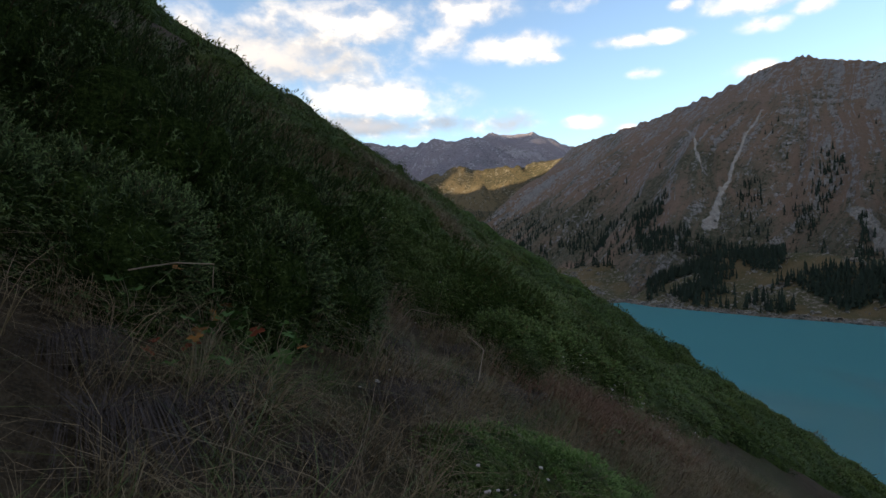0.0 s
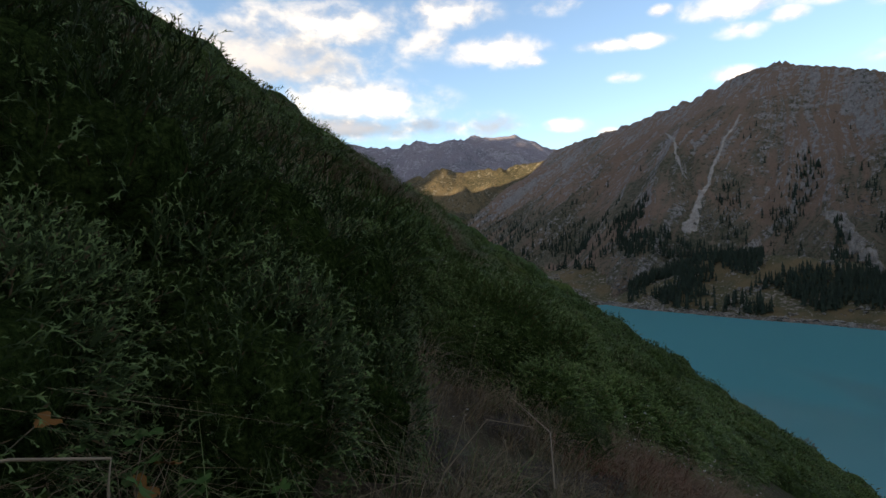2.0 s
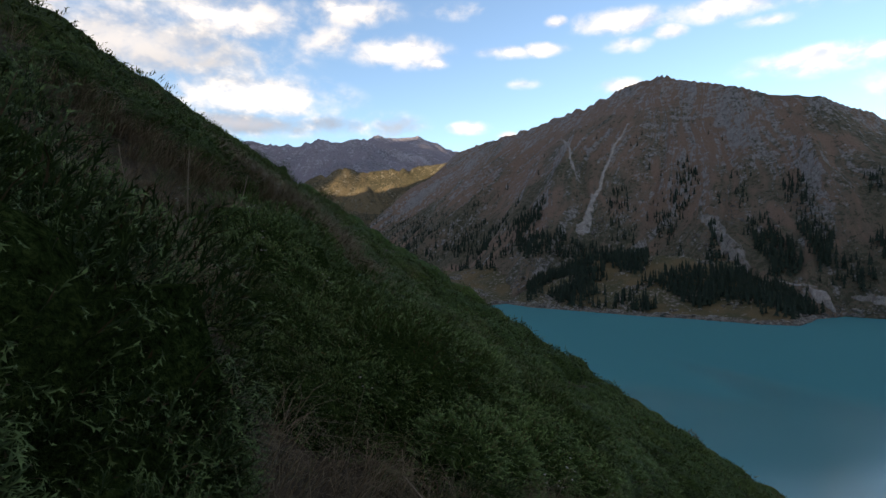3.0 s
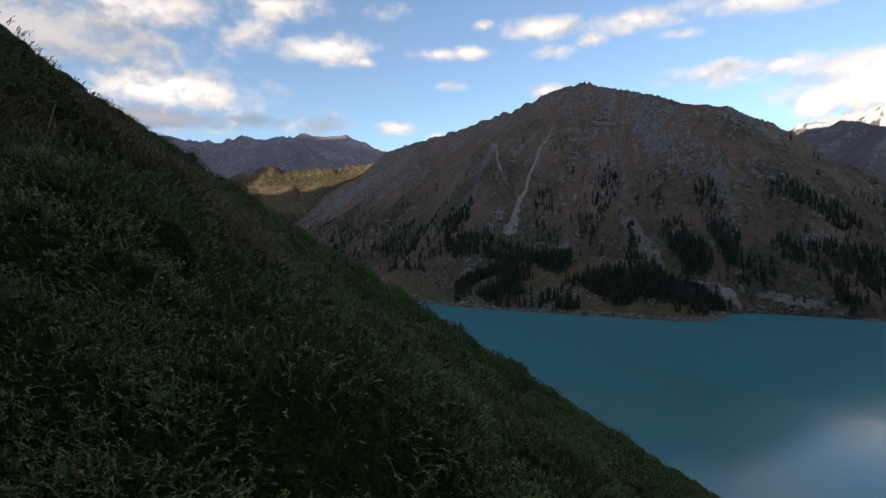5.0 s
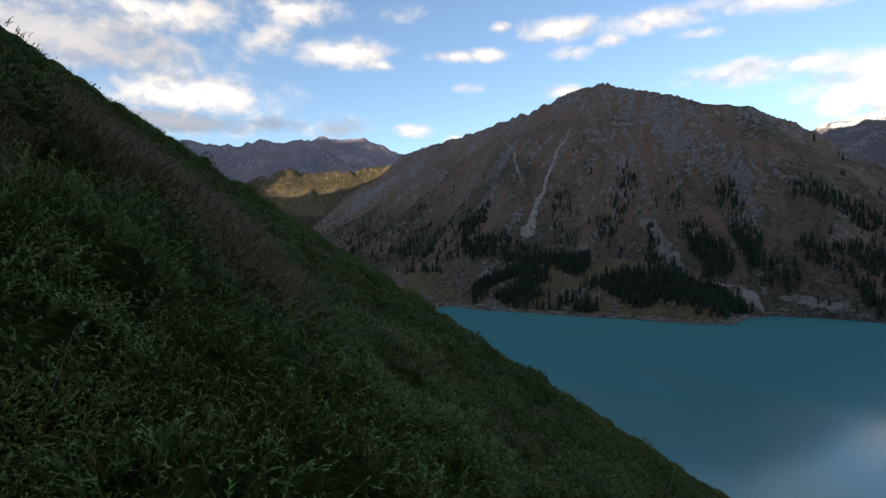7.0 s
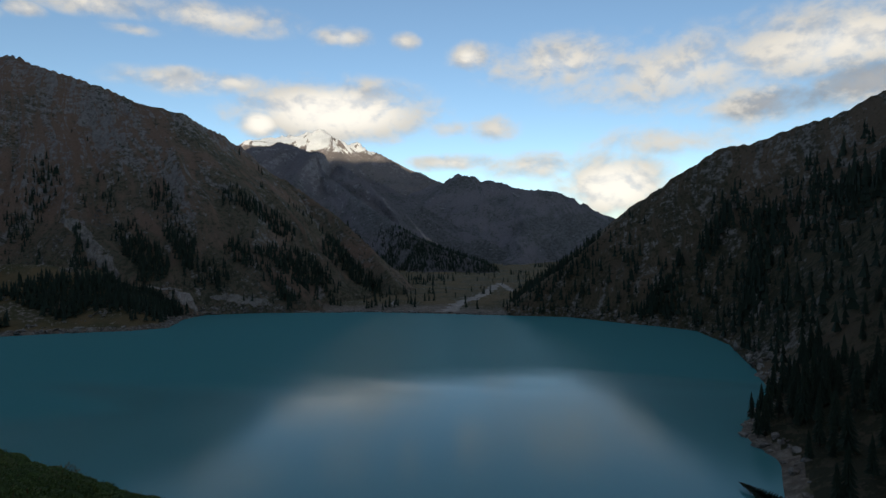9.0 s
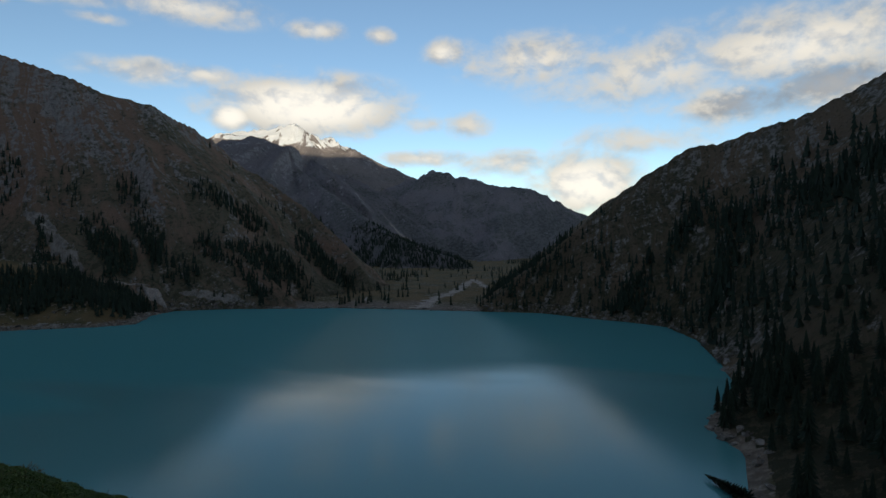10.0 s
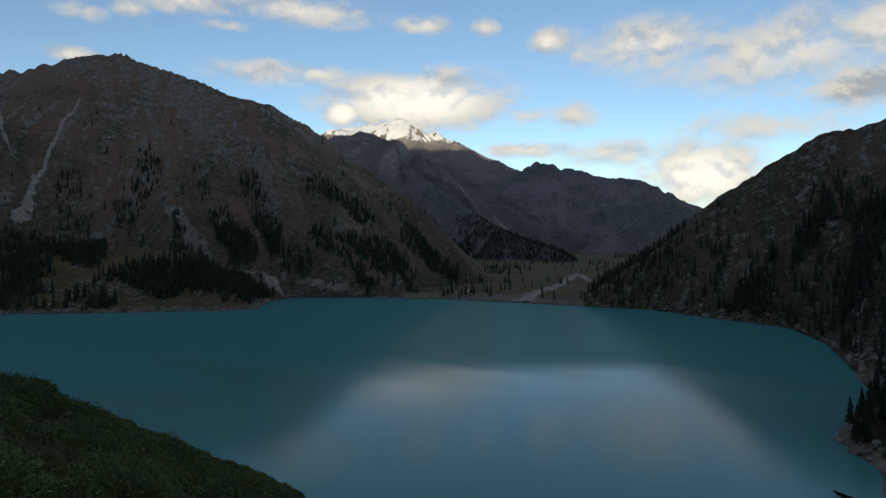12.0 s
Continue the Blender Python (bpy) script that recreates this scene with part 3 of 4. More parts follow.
def build_boulders():
    """Stones along the shore and across the moraine."""
    rng = np.random.default_rng(8)
    ico = bmesh.new()
    bmesh.ops.create_icosphere(ico, subdivisions=1, radius=1.0)
    base = np.array([v.co for v in ico.verts])
    tri = np.array([[v.index for v in f.verts] for f in ico.faces])
    ico.free()
    shapes = [base * (1 + 0.28 * rng.normal(0, 1, (len(base), 1))) * (1, rng.uniform(0.6, 1), rng.uniform(0.5, 0.8)) for _ in range(6)]
    n = 120000
    az, r = rng.uniform(8, 98, n), np.sqrt(rng.uniform(200**2, 980**2, n))
    x, y = r * np.sin(np.radians(az)), r * np.cos(np.radians(az))
    s = lake_distance(x, y)
    keep = (s > 0.3) & (s < 230) & ((r > 600) | (az > 88))
    x, y, s, az = x[keep], y[keep], s[keep], az[keep]
    z, kind, _, _, s = land(x, y)
    patch = fbm(x / 26, y / 26, 83, 3)
    chance = np.where(s < 9, 0.9, 0.7 * step(patch, 0.30, 0.75) * (az < 44)) * (kind != 1) * np.where((az > 44) & (s > 9), 0.1, 1) * np.where(az > 88, 0.35, 1)
    pick = np.where(rng.random(len(x)) < chance)[0][:5200]
    pieces = [(turned(shapes[k % 6], rng.uniform(0, 6.28), rng.uniform(0.7, 1.3) + 2.6 * rng.random() ** 5, np.array([x[k], y[k], z[k]])), tri) for k in pick]
    stuff("boulder_field", pieces, M_SLAB, "pale boulders strewn along the shore and moraine", "stones")


# ---- plants ----
def foliage_material(name, low, high, dry=None, tip=None):
    m, n = material(name)
    geo = n.add("ShaderNodeNewGeometry")
    pick = geo.outputs["Random Per Island"]
    own = n.add("ShaderNodeObjectInfo").outputs["Random"]
    patch = n.noise(geo.outputs["Position"], 1.1, 3.0, 0.6)
    colour = n.mix(n.math("MULTIPLY", n.math("ADD", pick, patch), 0.5), low, high)
    colour = n.mix(n.math("MULTIPLY", own, 0.35), colour, (low[0] * 1.1, low[1] * 0.85, low[2] * 0.9))
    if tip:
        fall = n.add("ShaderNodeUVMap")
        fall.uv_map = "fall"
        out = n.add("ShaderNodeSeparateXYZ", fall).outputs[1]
        # paler tips: young growth, and painted light on the shoot ends
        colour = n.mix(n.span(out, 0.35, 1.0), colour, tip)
    if dry:
        colour = n.mix(n.span(pick, 0.93, 0.96), colour, dry)
    finish(n, colour, 0.7, None, 0.12)
    return m


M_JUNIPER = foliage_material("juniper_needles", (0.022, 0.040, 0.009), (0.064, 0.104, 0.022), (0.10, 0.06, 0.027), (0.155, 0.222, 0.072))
# the same needles darkened, for the tall bushes' own shade
M_SELF_SHADED = foliage_material("self_shaded_juniper_needles", (0.013, 0.024, 0.008), (0.036, 0.061, 0.016), (0.06, 0.04, 0.02), (0.118, 0.170, 0.058))
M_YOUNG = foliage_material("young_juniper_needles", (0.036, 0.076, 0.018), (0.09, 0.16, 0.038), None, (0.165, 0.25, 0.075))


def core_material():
    m, n = material("juniper_core_painted_shade")
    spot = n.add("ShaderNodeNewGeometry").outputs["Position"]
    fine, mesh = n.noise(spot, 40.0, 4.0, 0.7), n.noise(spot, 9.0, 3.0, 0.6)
    # the near-black end paints the shade between the shoots
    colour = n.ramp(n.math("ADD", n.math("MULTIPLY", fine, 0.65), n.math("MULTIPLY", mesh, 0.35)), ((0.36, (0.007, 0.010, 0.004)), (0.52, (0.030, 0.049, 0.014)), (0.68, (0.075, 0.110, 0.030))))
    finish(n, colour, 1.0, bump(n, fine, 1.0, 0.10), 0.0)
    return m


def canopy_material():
    """Juniper cover some way off: green shoot tips over gaps painted dark as shade."""
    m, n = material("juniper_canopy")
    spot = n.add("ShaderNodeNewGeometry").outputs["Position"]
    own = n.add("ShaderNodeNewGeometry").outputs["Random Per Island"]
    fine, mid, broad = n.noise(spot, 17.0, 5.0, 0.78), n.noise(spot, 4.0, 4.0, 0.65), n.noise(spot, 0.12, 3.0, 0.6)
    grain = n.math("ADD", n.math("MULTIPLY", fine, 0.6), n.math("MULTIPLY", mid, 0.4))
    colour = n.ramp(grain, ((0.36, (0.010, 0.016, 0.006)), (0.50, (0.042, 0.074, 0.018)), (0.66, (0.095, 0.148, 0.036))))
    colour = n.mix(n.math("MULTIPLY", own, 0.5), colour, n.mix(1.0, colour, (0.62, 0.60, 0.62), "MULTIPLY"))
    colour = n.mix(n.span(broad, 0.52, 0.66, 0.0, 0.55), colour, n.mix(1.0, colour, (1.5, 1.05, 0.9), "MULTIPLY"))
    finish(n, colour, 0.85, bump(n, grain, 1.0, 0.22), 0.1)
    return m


M_CORE, M_CANOPY = core_material(), canopy_material()
M_RUST = foliage_material("rusty_shrub_leaves", (0.085, 0.06, 0.025), (0.15, 0.10, 0.045))
M_SPRUCE = foliage_material("spruce_needles", (0.016, 0.028, 0.020), (0.034, 0.052, 0.032))
M_BARK = foliage_material("spruce_bark", (0.055, 0.042, 0.034), (0.09, 0.07, 0.055))
M_STRAW = foliage_material("dry_grass", (0.062, 0.046, 0.028), (0.24, 0.175, 0.10), (0.06, 0.075, 0.02))
M_HERB = foliage_material("withered_herb", (0.085, 0.040, 0.024), (0.20, 0.105, 0.060))
M_GREEN = foliage_material("green_grass", (0.04, 0.06, 0.02), (0.10, 0.13, 0.045))


def part(name, me, parent, label=""):
    ob = new(name, me)
    ob.parent = parent
    return tagged(ob, label)


def unit(v):
    return v / np.maximum(np.linalg.norm(v, axis=-1, keepdims=True), 1e-9)


def sprig(rng, stations, width, bend):
    """A feathery shoot about one metre long along +z, arching over towards +x, with short side twigs."""
    verts, faces = [], []
    wave = rng.random() * 6

    def at(t):
        return np.array([0.75 * bend * t**2.2, 0.05 * math.sin(5 * t + wave), t - 0.36 * bend * t**2.5])

    for k in range(stations + 1):
        t = k / stations
        p, w = at(t), width * (1 - 0.75 * t)
        verts += [p + (0, -w, 0), p + (0, w, 0)]
        if k:
            a = 2 * k - 2
            faces += [(a, a + 1, a + 3), (a, a + 3, a + 2)]
    for k in range(stations):
        for side in (-1, 1):
            t = (k + 0.15 + 0.7 * rng.random()) / stations
            p = at(t)
            d = at(t + 0.05) - p
            d = d / np.linalg.norm(d)
            reach = (0.32 - 0.18 * t) * rng.uniform(0.75, 1.25)
            tip = p + reach * (0.75 * d + np.array([rng.uniform(-0.40, 0.20), side * 0.62, 0.0]))
            b = len(verts)
            verts += [p - d * 1.6 * width, p + d * 2.2 * width, tip]
            faces.append((b, b + 1, b + 2))
    return np.array(verts), np.array(faces)


def scatter(shoots, spots, outs, sizes, rng):
    """Copies of shoot meshes at spots, pointing along outs, bowing downwards; one array of vertices and faces."""
    V, F, U, base = [], [], [], 0
    which = rng.integers(0, len(shoots), len(spots))
    for k, (v, f) in enumerate(shoots):
        m = which == k
        if not m.any():
            continue
        z = unit(outs[m])
        down = np.array([0.35, -0.05, -1.0]) + rng.normal(0, 0.35, z.shape)
        x = unit(down - z * (down * z).sum(1, keepdims=True))
        y = np.cross(z, x)
        p = sizes[m][:, None, None] * (v[None, :, :1] * x[:, None] + v[None, :, 1:2] * y[:, None] + v[None, :, 2:] * z[:, None]) + spots[m][:, None]
        V.append(p.reshape(-1, 3))
        F.append((f[None] + base + len(v) * np.arange(len(z))[:, None, None]).reshape(-1, 3))
        base += p.shape[0] * p.shape[1]
        U.append(np.tile(np.stack([v[:, 1], v[:, 2]], 1), (len(z), 1)))
    return np.concatenate(V), np.concatenate(F), np.concatenate(U)


def dome(rng, radius, height, rings=5, around=10):
    """A lumpy closed mound, for the dark inside of a shrub."""
    verts, faces, seed = [(0, 0, height)], [], rng.integers(1000)
    for r in range(1, rings + 1):
        t = r / rings * 0.56 * math.pi
        for a in range(around):
            g = 2 * math.pi * (a + 0.5 * (r % 2)) / around
            k = 1 + 0.22 * float(vnoise(np.array(math.cos(g) * 1.7 + r * 0.6), np.array(math.sin(g) * 1.7), int(seed)))
            verts.append((radius * k * math.sin(t) * math.cos(g), radius * k * math.sin(t) * math.sin(g), height * math.cos(t) * k))
    for a in range(around):
        faces.append((0, 1 + a, 1 + (a + 1) % around))
    for r in range(rings - 1):
        for a in range(around):
            p, q = 1 + r * around + a, 1 + r * around + (a + 1) % around
            faces += [(p, p + around, q + around), (p, q + around, q)]
    return np.array(verts), np.array(faces)


def mound(lumps, rings=6, around=12):
    """The closed skin of several overlapping half-balls, seen from the middle: vertices and triangles."""
    centre, size = np.array([k[:3] for k in lumps]), np.array([k[3:] for k in lumps])
    way = [(0.0, 0.0, 1.0)]
    for r in range(1, rings + 1):
        t = r / rings * 0.55 * math.pi
        way += [(math.sin(t) * math.cos(g), math.sin(t) * math.sin(g), math.cos(t)) for g in (2 * math.pi * (a + 0.5 * (r % 2)) / around for a in range(around))]
    way = np.array(way)
    d, c = way[:, None] / size[None], -centre[None] / size[None]
    a, b, e = (d * d).sum(2), (d * c).sum(2), (c * c).sum(2) - 1
    disc = b * b - a * e
    reach = np.where(disc > 0, (-b + np.sqrt(np.maximum(disc, 0))) / a, 0).max(1)
    faces = [(0, 1 + k, 1 + (k + 1) % around) for k in range(around)]
    for r in range(rings - 1):
        for k in range(around):
            p, q = 1 + r * around + k, 1 + r * around + (k + 1) % around
            faces += [(p, p + around, q + around), (p, q + around, q)]
    return way * np.maximum(reach, 0.1)[:, None], np.array(faces)


def shrub_shape(rng, radius, height, shoots, count, length, lumps=5, fill=0.86):
    """Shoots over several lumps: vertices and faces of the foliage and of the twigs inside."""
    turn = rng.uniform(0, 6.28)
    places = [(0.0, 0.0, 0.0, 0.72 * radius, 0.72 * radius, height)]
    for k in range(lumps - 1):
        g, w, size = turn + 6.28 * k / (lumps - 1) + rng.normal(0, 0.3), rng.uniform(0.42, 0.66) * radius, rng.uniform(0.5, 0.72)
        places.append((w * math.cos(g), w * math.sin(g), 0.0, radius * size, radius * size, height * rng.uniform(0.55, 0.95)))
    spots, outs = [], []
    for cx, cy, cz, rad, _, high in places:
        m = 2 * count // lumps
        g, c = rng.uniform(0, 2 * math.pi, m), rng.uniform(-0.05, 1, m)
        sn = np.sqrt(np.clip(1 - c * c, 0, 1))
        ball = np.stack([sn * np.cos(g), sn * np.sin(g), c], 1)
        spots.append(ball * (rad, rad, high) * rng.uniform(0.84, 1.0, m)[:, None] + (cx, cy, 0.02))
        outs.append(unit(ball / (rad, rad, high)) * 0.85 + rng.normal(0, 0.30, (m, 3)) + (0, 0, 0.5))
    spots, outs = np.concatenate(spots), np.concatenate(outs)
    buried = np.zeros(len(spots), bool)
    for cx, cy, cz, rad, _, high in places:
        buried |= (((spots - (cx, cy, 0.02)) / (rad, rad, high)) ** 2).sum(1) < 0.68
    pick = np.where(~buried)[0]
    pick = rng.permutation(pick)[:count]
    sizes = length * rng.uniform(0.6, 1.3, len(pick))
    return scatter(shoots, spots[pick], outs[pick], sizes, rng), mound([(x, y, z - 0.04, a * fill, b * fill, c * fill) for x, y, z, a, b, c in places])


MIDDLE_SHOOTS = [sprig(np.random.default_rng(40 + k), 3, 0.028, b) for k, b in enumerate((0.6, 1.0, 0.8))]
SHRUB_SHOOTS = [sprig(np.random.default_rng(k), 3, 0.030, b) for k, b in enumerate((0.4, 0.65, 0.9, 0.55))]
PLAIN_SHOOTS = [sprig(np.random.default_rng(20 + k), 2, 0.075, b) for k, b in enumerate((0.5, 1.0, 0.8))]


def ground_at(x, y):
    return float(hillside(np.array([float(x)]), np.array([float(y)]))[0])


TILT = Matrix.Rotation(math.atan(GRADE) * 0.8, 4, Vector((-FALL.y, FALL.x, 0)))


def juniper_kinds():
    kinds = []
    for k in range(8):
        rng = np.random.default_rng(100 + k)
        close = k < 5
        (v, f, tips), (cv, cf) = shrub_shape(rng, 0.85, 0.72, SHRUB_SHOOTS if close else MIDDLE_SHOOTS, 2600 if close else 600, 0.105 if close else 0.15)
        mat = M_YOUNG if k == 4 else M_SELF_SHADED if k < 2 else M_JUNIPER
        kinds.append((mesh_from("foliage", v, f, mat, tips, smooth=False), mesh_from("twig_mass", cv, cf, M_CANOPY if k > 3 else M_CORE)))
    return kinds


def in_clearing(x, y):
    """Dry grass with no shrubs: beside the path, the patch with the withered flowers, and a strip higher up the slope."""
    first = y < 6.9 + 0.95 * max(x, -0.5) - 0.9 * max(-x - 0.5, 0) and x > -3.5 and y > -3
    patch = 6.0 < y < 13.4 and (-4.2 if y > 8 else -2.0) < x < (-0.9 - 0.2 * (y - 9.0) if y > 8.4 else -1.15)
    strip = 13.5 < y < 28 and abs(x + 0.7 + 0.22 * (y - 15)) < 1.5 + 0.07 * (y - 15)
    lower = (x - 3.4) ** 2 / 0.5 + (y - 19.3) ** 2 / 4.0 < 1
    return first or patch or strip or lower


def near_clearing(x, y, w):
    return any(in_clearing(x + a * w, y + b * w) for a, b in ((0, 0), (-1, 0), (1, 0), (0, -1), (0, 1)))


def build_shrubs():
    rng = np.random.default_rng(7)
    kinds = juniper_kinds()
    first = []
    for k, (foliage, branches) in enumerate(kinds):
        ob = tagged(new("juniper"), "low spreading bright green young juniper on dry grass" if k == 4 else "tall juniper bush above the path, its own shade painted into the needles" if k < 2 else "dense dark green juniper shrub with drooping feathery shoots", "shrub", "junipers on the hillside")
        part("foliage", foliage, ob)
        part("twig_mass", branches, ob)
        first.append(ob)
    used = set()

    def plant(kind, x, y, size, tall=1.0, sink=0.08):
        m = Matrix.Translation((x, y, ground_at(x, y) - sink)) @ TILT @ Matrix.Rotation(rng.uniform(0, 6.28), 4, "Z") @ Matrix.Diagonal((size, size, size * tall, 1))
        if kind in used:
            ob = copy_thing(first[kind], Matrix.Identity(4))
        else:
            used.add(kind)
            ob = first[kind]
        ob.matrix_basis = m

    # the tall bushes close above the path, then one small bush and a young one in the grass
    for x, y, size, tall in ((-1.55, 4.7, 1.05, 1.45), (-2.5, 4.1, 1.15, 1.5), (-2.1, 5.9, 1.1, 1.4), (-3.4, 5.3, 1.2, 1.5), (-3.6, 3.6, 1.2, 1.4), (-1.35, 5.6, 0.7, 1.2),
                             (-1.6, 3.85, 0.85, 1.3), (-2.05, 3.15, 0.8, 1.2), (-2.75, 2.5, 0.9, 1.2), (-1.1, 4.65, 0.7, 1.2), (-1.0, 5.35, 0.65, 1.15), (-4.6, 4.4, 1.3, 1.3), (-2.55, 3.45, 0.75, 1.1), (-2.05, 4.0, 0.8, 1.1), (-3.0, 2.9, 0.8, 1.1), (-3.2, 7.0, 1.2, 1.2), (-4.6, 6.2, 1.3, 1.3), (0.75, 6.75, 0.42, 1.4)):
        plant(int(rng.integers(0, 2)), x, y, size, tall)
    # the edge of the juniper cover that the path reaches
    for x, y, size, tall in ((-0.5, 7.1, 0.62, 0.9), (-0.7, 7.7, 0.55, 0.85), (-0.1, 7.6, 0.65, 0.9), (-0.4, 8.35, 0.6, 0.9), (0.3, 8.15, 0.7, 1.0), (-0.4, 9.05, 0.7, 0.85), (0.5, 8.5, 0.9, 0.85), (1.15, 8.6, 0.8, 0.85), (-0.15, 9.0, 0.9, 0.8), (1.75, 8.9, 0.8, 0.9), (0.9, 9.4, 0.95, 0.8)):
        plant(int(rng.integers(2, 4)), x, y, size, tall)
    for x, y, size in ((0.1, 3.55, 0.45), (0.45, 4.0, 0.6), (0.9, 4.2, 0.65), (1.35, 4.5, 0.55), (0.75, 4.6, 0.45)):
        plant(4, x, y, size, 0.8, 0.02)
    # dark bushes above the grass patch and along the brow
    for x, y, size, tall in ((-1.9, 14.0, 0.7, 1.0), (-2.7, 14.0, 0.9, 0.9), (-3.6, 13.9, 1.0, 0.9), (-4.6, 13.8, 1.1, 0.9)):
        plant(int(rng.integers(5, 8)), x, y, size, tall)
    for k in range(34):
        x, y = polar(-10.5 + 11.5 * (k + rng.random()) / 34, rng.uniform(34, 43))
        plant(int(rng.integers(5, 8)), x, y, rng.uniform(0.55, 0.95), rng.uniform(1.5, 2.2))
    spots, tries = [], 0
    while len(spots) < 112:
        q, u = rng.uniform(7.5, 18.0), rng.uniform(-10.5, 6.5)
        x, y = q * LEVEL.x - u * FALL.x, q * LEVEL.y - u * FALL.y
        if near_clearing(x, y, 0.5 if y > 11 else 0.0) or abs(math.degrees(math.atan2(x, y - 4))) > 62 or any((x - a) ** 2 + (y - b) ** 2 < 0.72**2 for a, b in spots):
            tries += 1
            if tries > 60000:
                break
            continue
        spots.append((x, y))
        plant(int(rng.integers(2, 4) if math.hypot(x - 0.5, y - 9.5) < 2.0 else rng.integers(5, 8)), x, y, rng.uniform(0.8, 1.25), rng.uniform(0.55, 1.05))


def stuff(name, pieces, mat, label, category, smooth=False):
    V, F, U, base = [], [], [], 0
    for v, f, *tips in pieces:
        V.append(v), F.append(f + base), U.extend(tips)
        base += len(v)
    return tagged(new(name, mesh_from(name, np.concatenate(V), np.concatenate(F), mat, np.concatenate(U) if U else None, smooth=smooth)), label, category, kind="stuff")


def turned(v, angle, size, place, tilt=None):
    c, s = math.cos(angle), math.sin(angle)
    w = v @ np.array([[c, s, 0], [-s, c, 0], [0, 0, 1.0]]) * size
    if tilt is not None:
        w = w @ np.array(tilt.to_3x3()).T
    return w + place


def build_scrub():
    """The rest of the hillside's juniper cover, out to its brow."""
    rng = np.random.default_rng(11)
    mid = [shrub_shape(rng, 1.1, 0.68, PLAIN_SHOOTS, 230, 0.15, 4, 0.9) for _ in range(5)]
    far = [shrub_shape(rng, 1.4, 0.9, PLAIN_SHOOTS, 70, 0.22, 4, 0.94) for _ in range(5)]
    brow = [shrub_shape(rng, 2.0, 1.0, PLAIN_SHOOTS, 20, 0.32, 3, 1.0) for _ in range(5)]
    leaves, cores, rust = [], [], []
    for kinds, count, near, away in ((mid, 420, 14.0, 38.0), (far, 900, 36.0, 100.0), (brow, 1150, 80.0, 190.0)):
        made = 0
        while made < count:
            az, r = rng.uniform(-42, 62), math.sqrt(rng.uniform(near**2, away**2))
            x, y = polar(az, r)
            q, u = x * LEVEL.x + y * LEVEL.y, -(x * FALL.x + y * FALL.y)
            if q < 2 or q > 172 or (math.hypot(x, y - 4) < 12):
                continue
            if float(fbm(np.array(q / 6.0), np.array(u / 2.2), 91, 2)) > 0.62 or near_clearing(x, y, 0.8):
                made += 0.3
                continue
            (v, f, tips), (cv, cf) = kinds[int(rng.integers(5))]
            place, turn, size = np.array([x, y, ground_at(x, y) - 0.12]), rng.uniform(0, 6.28), rng.uniform(0.6, 1.3) * np.array([1, 1, rng.uniform(0.7, 1.25)])
            bush = turned(v, turn, size, place, TILT)
            (rust if rng.random() < 0.012 and r > 30 else leaves).append((bush, f, tips))
            cores.append((turned(cv, turn, size, place, TILT), cf))
            made += 1
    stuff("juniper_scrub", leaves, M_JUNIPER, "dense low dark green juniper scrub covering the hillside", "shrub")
    stuff("juniper_twigs", cores, M_CANOPY, "mottled green twig masses of the juniper scrub, shaded gaps painted in", "shrub", True)
    if rust:
        stuff("rusty_scrub", rust, M_RUST, "scattered shrubs turning rusty brown in autumn", "shrub")


def blades(rng, n, height, spread, lean):
    """A tuft of narrow bent blades."""
    g = rng.uniform(0, 6.28, n)
    root = np.stack([spread * rng.normal(0, 1, n), spread * rng.normal(0, 1, n), np.zeros(n)], 1)
    out = np.stack([np.cos(g), np.sin(g), np.zeros(n)], 1) * lean * rng.uniform(0.3, 1.4, n)[:, None]
    h = height * rng.uniform(0.5, 1.2, n)[:, None]
    side = np.stack([-np.sin(g), np.cos(g), np.zeros(n)], 1) * 0.0013
    up = np.array([0, 0, 1.0])
    mid, tip = root + out * 0.35 * h + up * h * 0.65, root + out * h * 1.15 + up * h * 0.8
    verts = np.stack([root - side, root + side, mid + side, mid - side, tip], 1).reshape(-1, 3)
    k = 5 * np.arange(n)[:, None]
    return verts, np.concatenate([k + (0, 1, 2), k + (0, 2, 3), k + (3, 2, 4)])


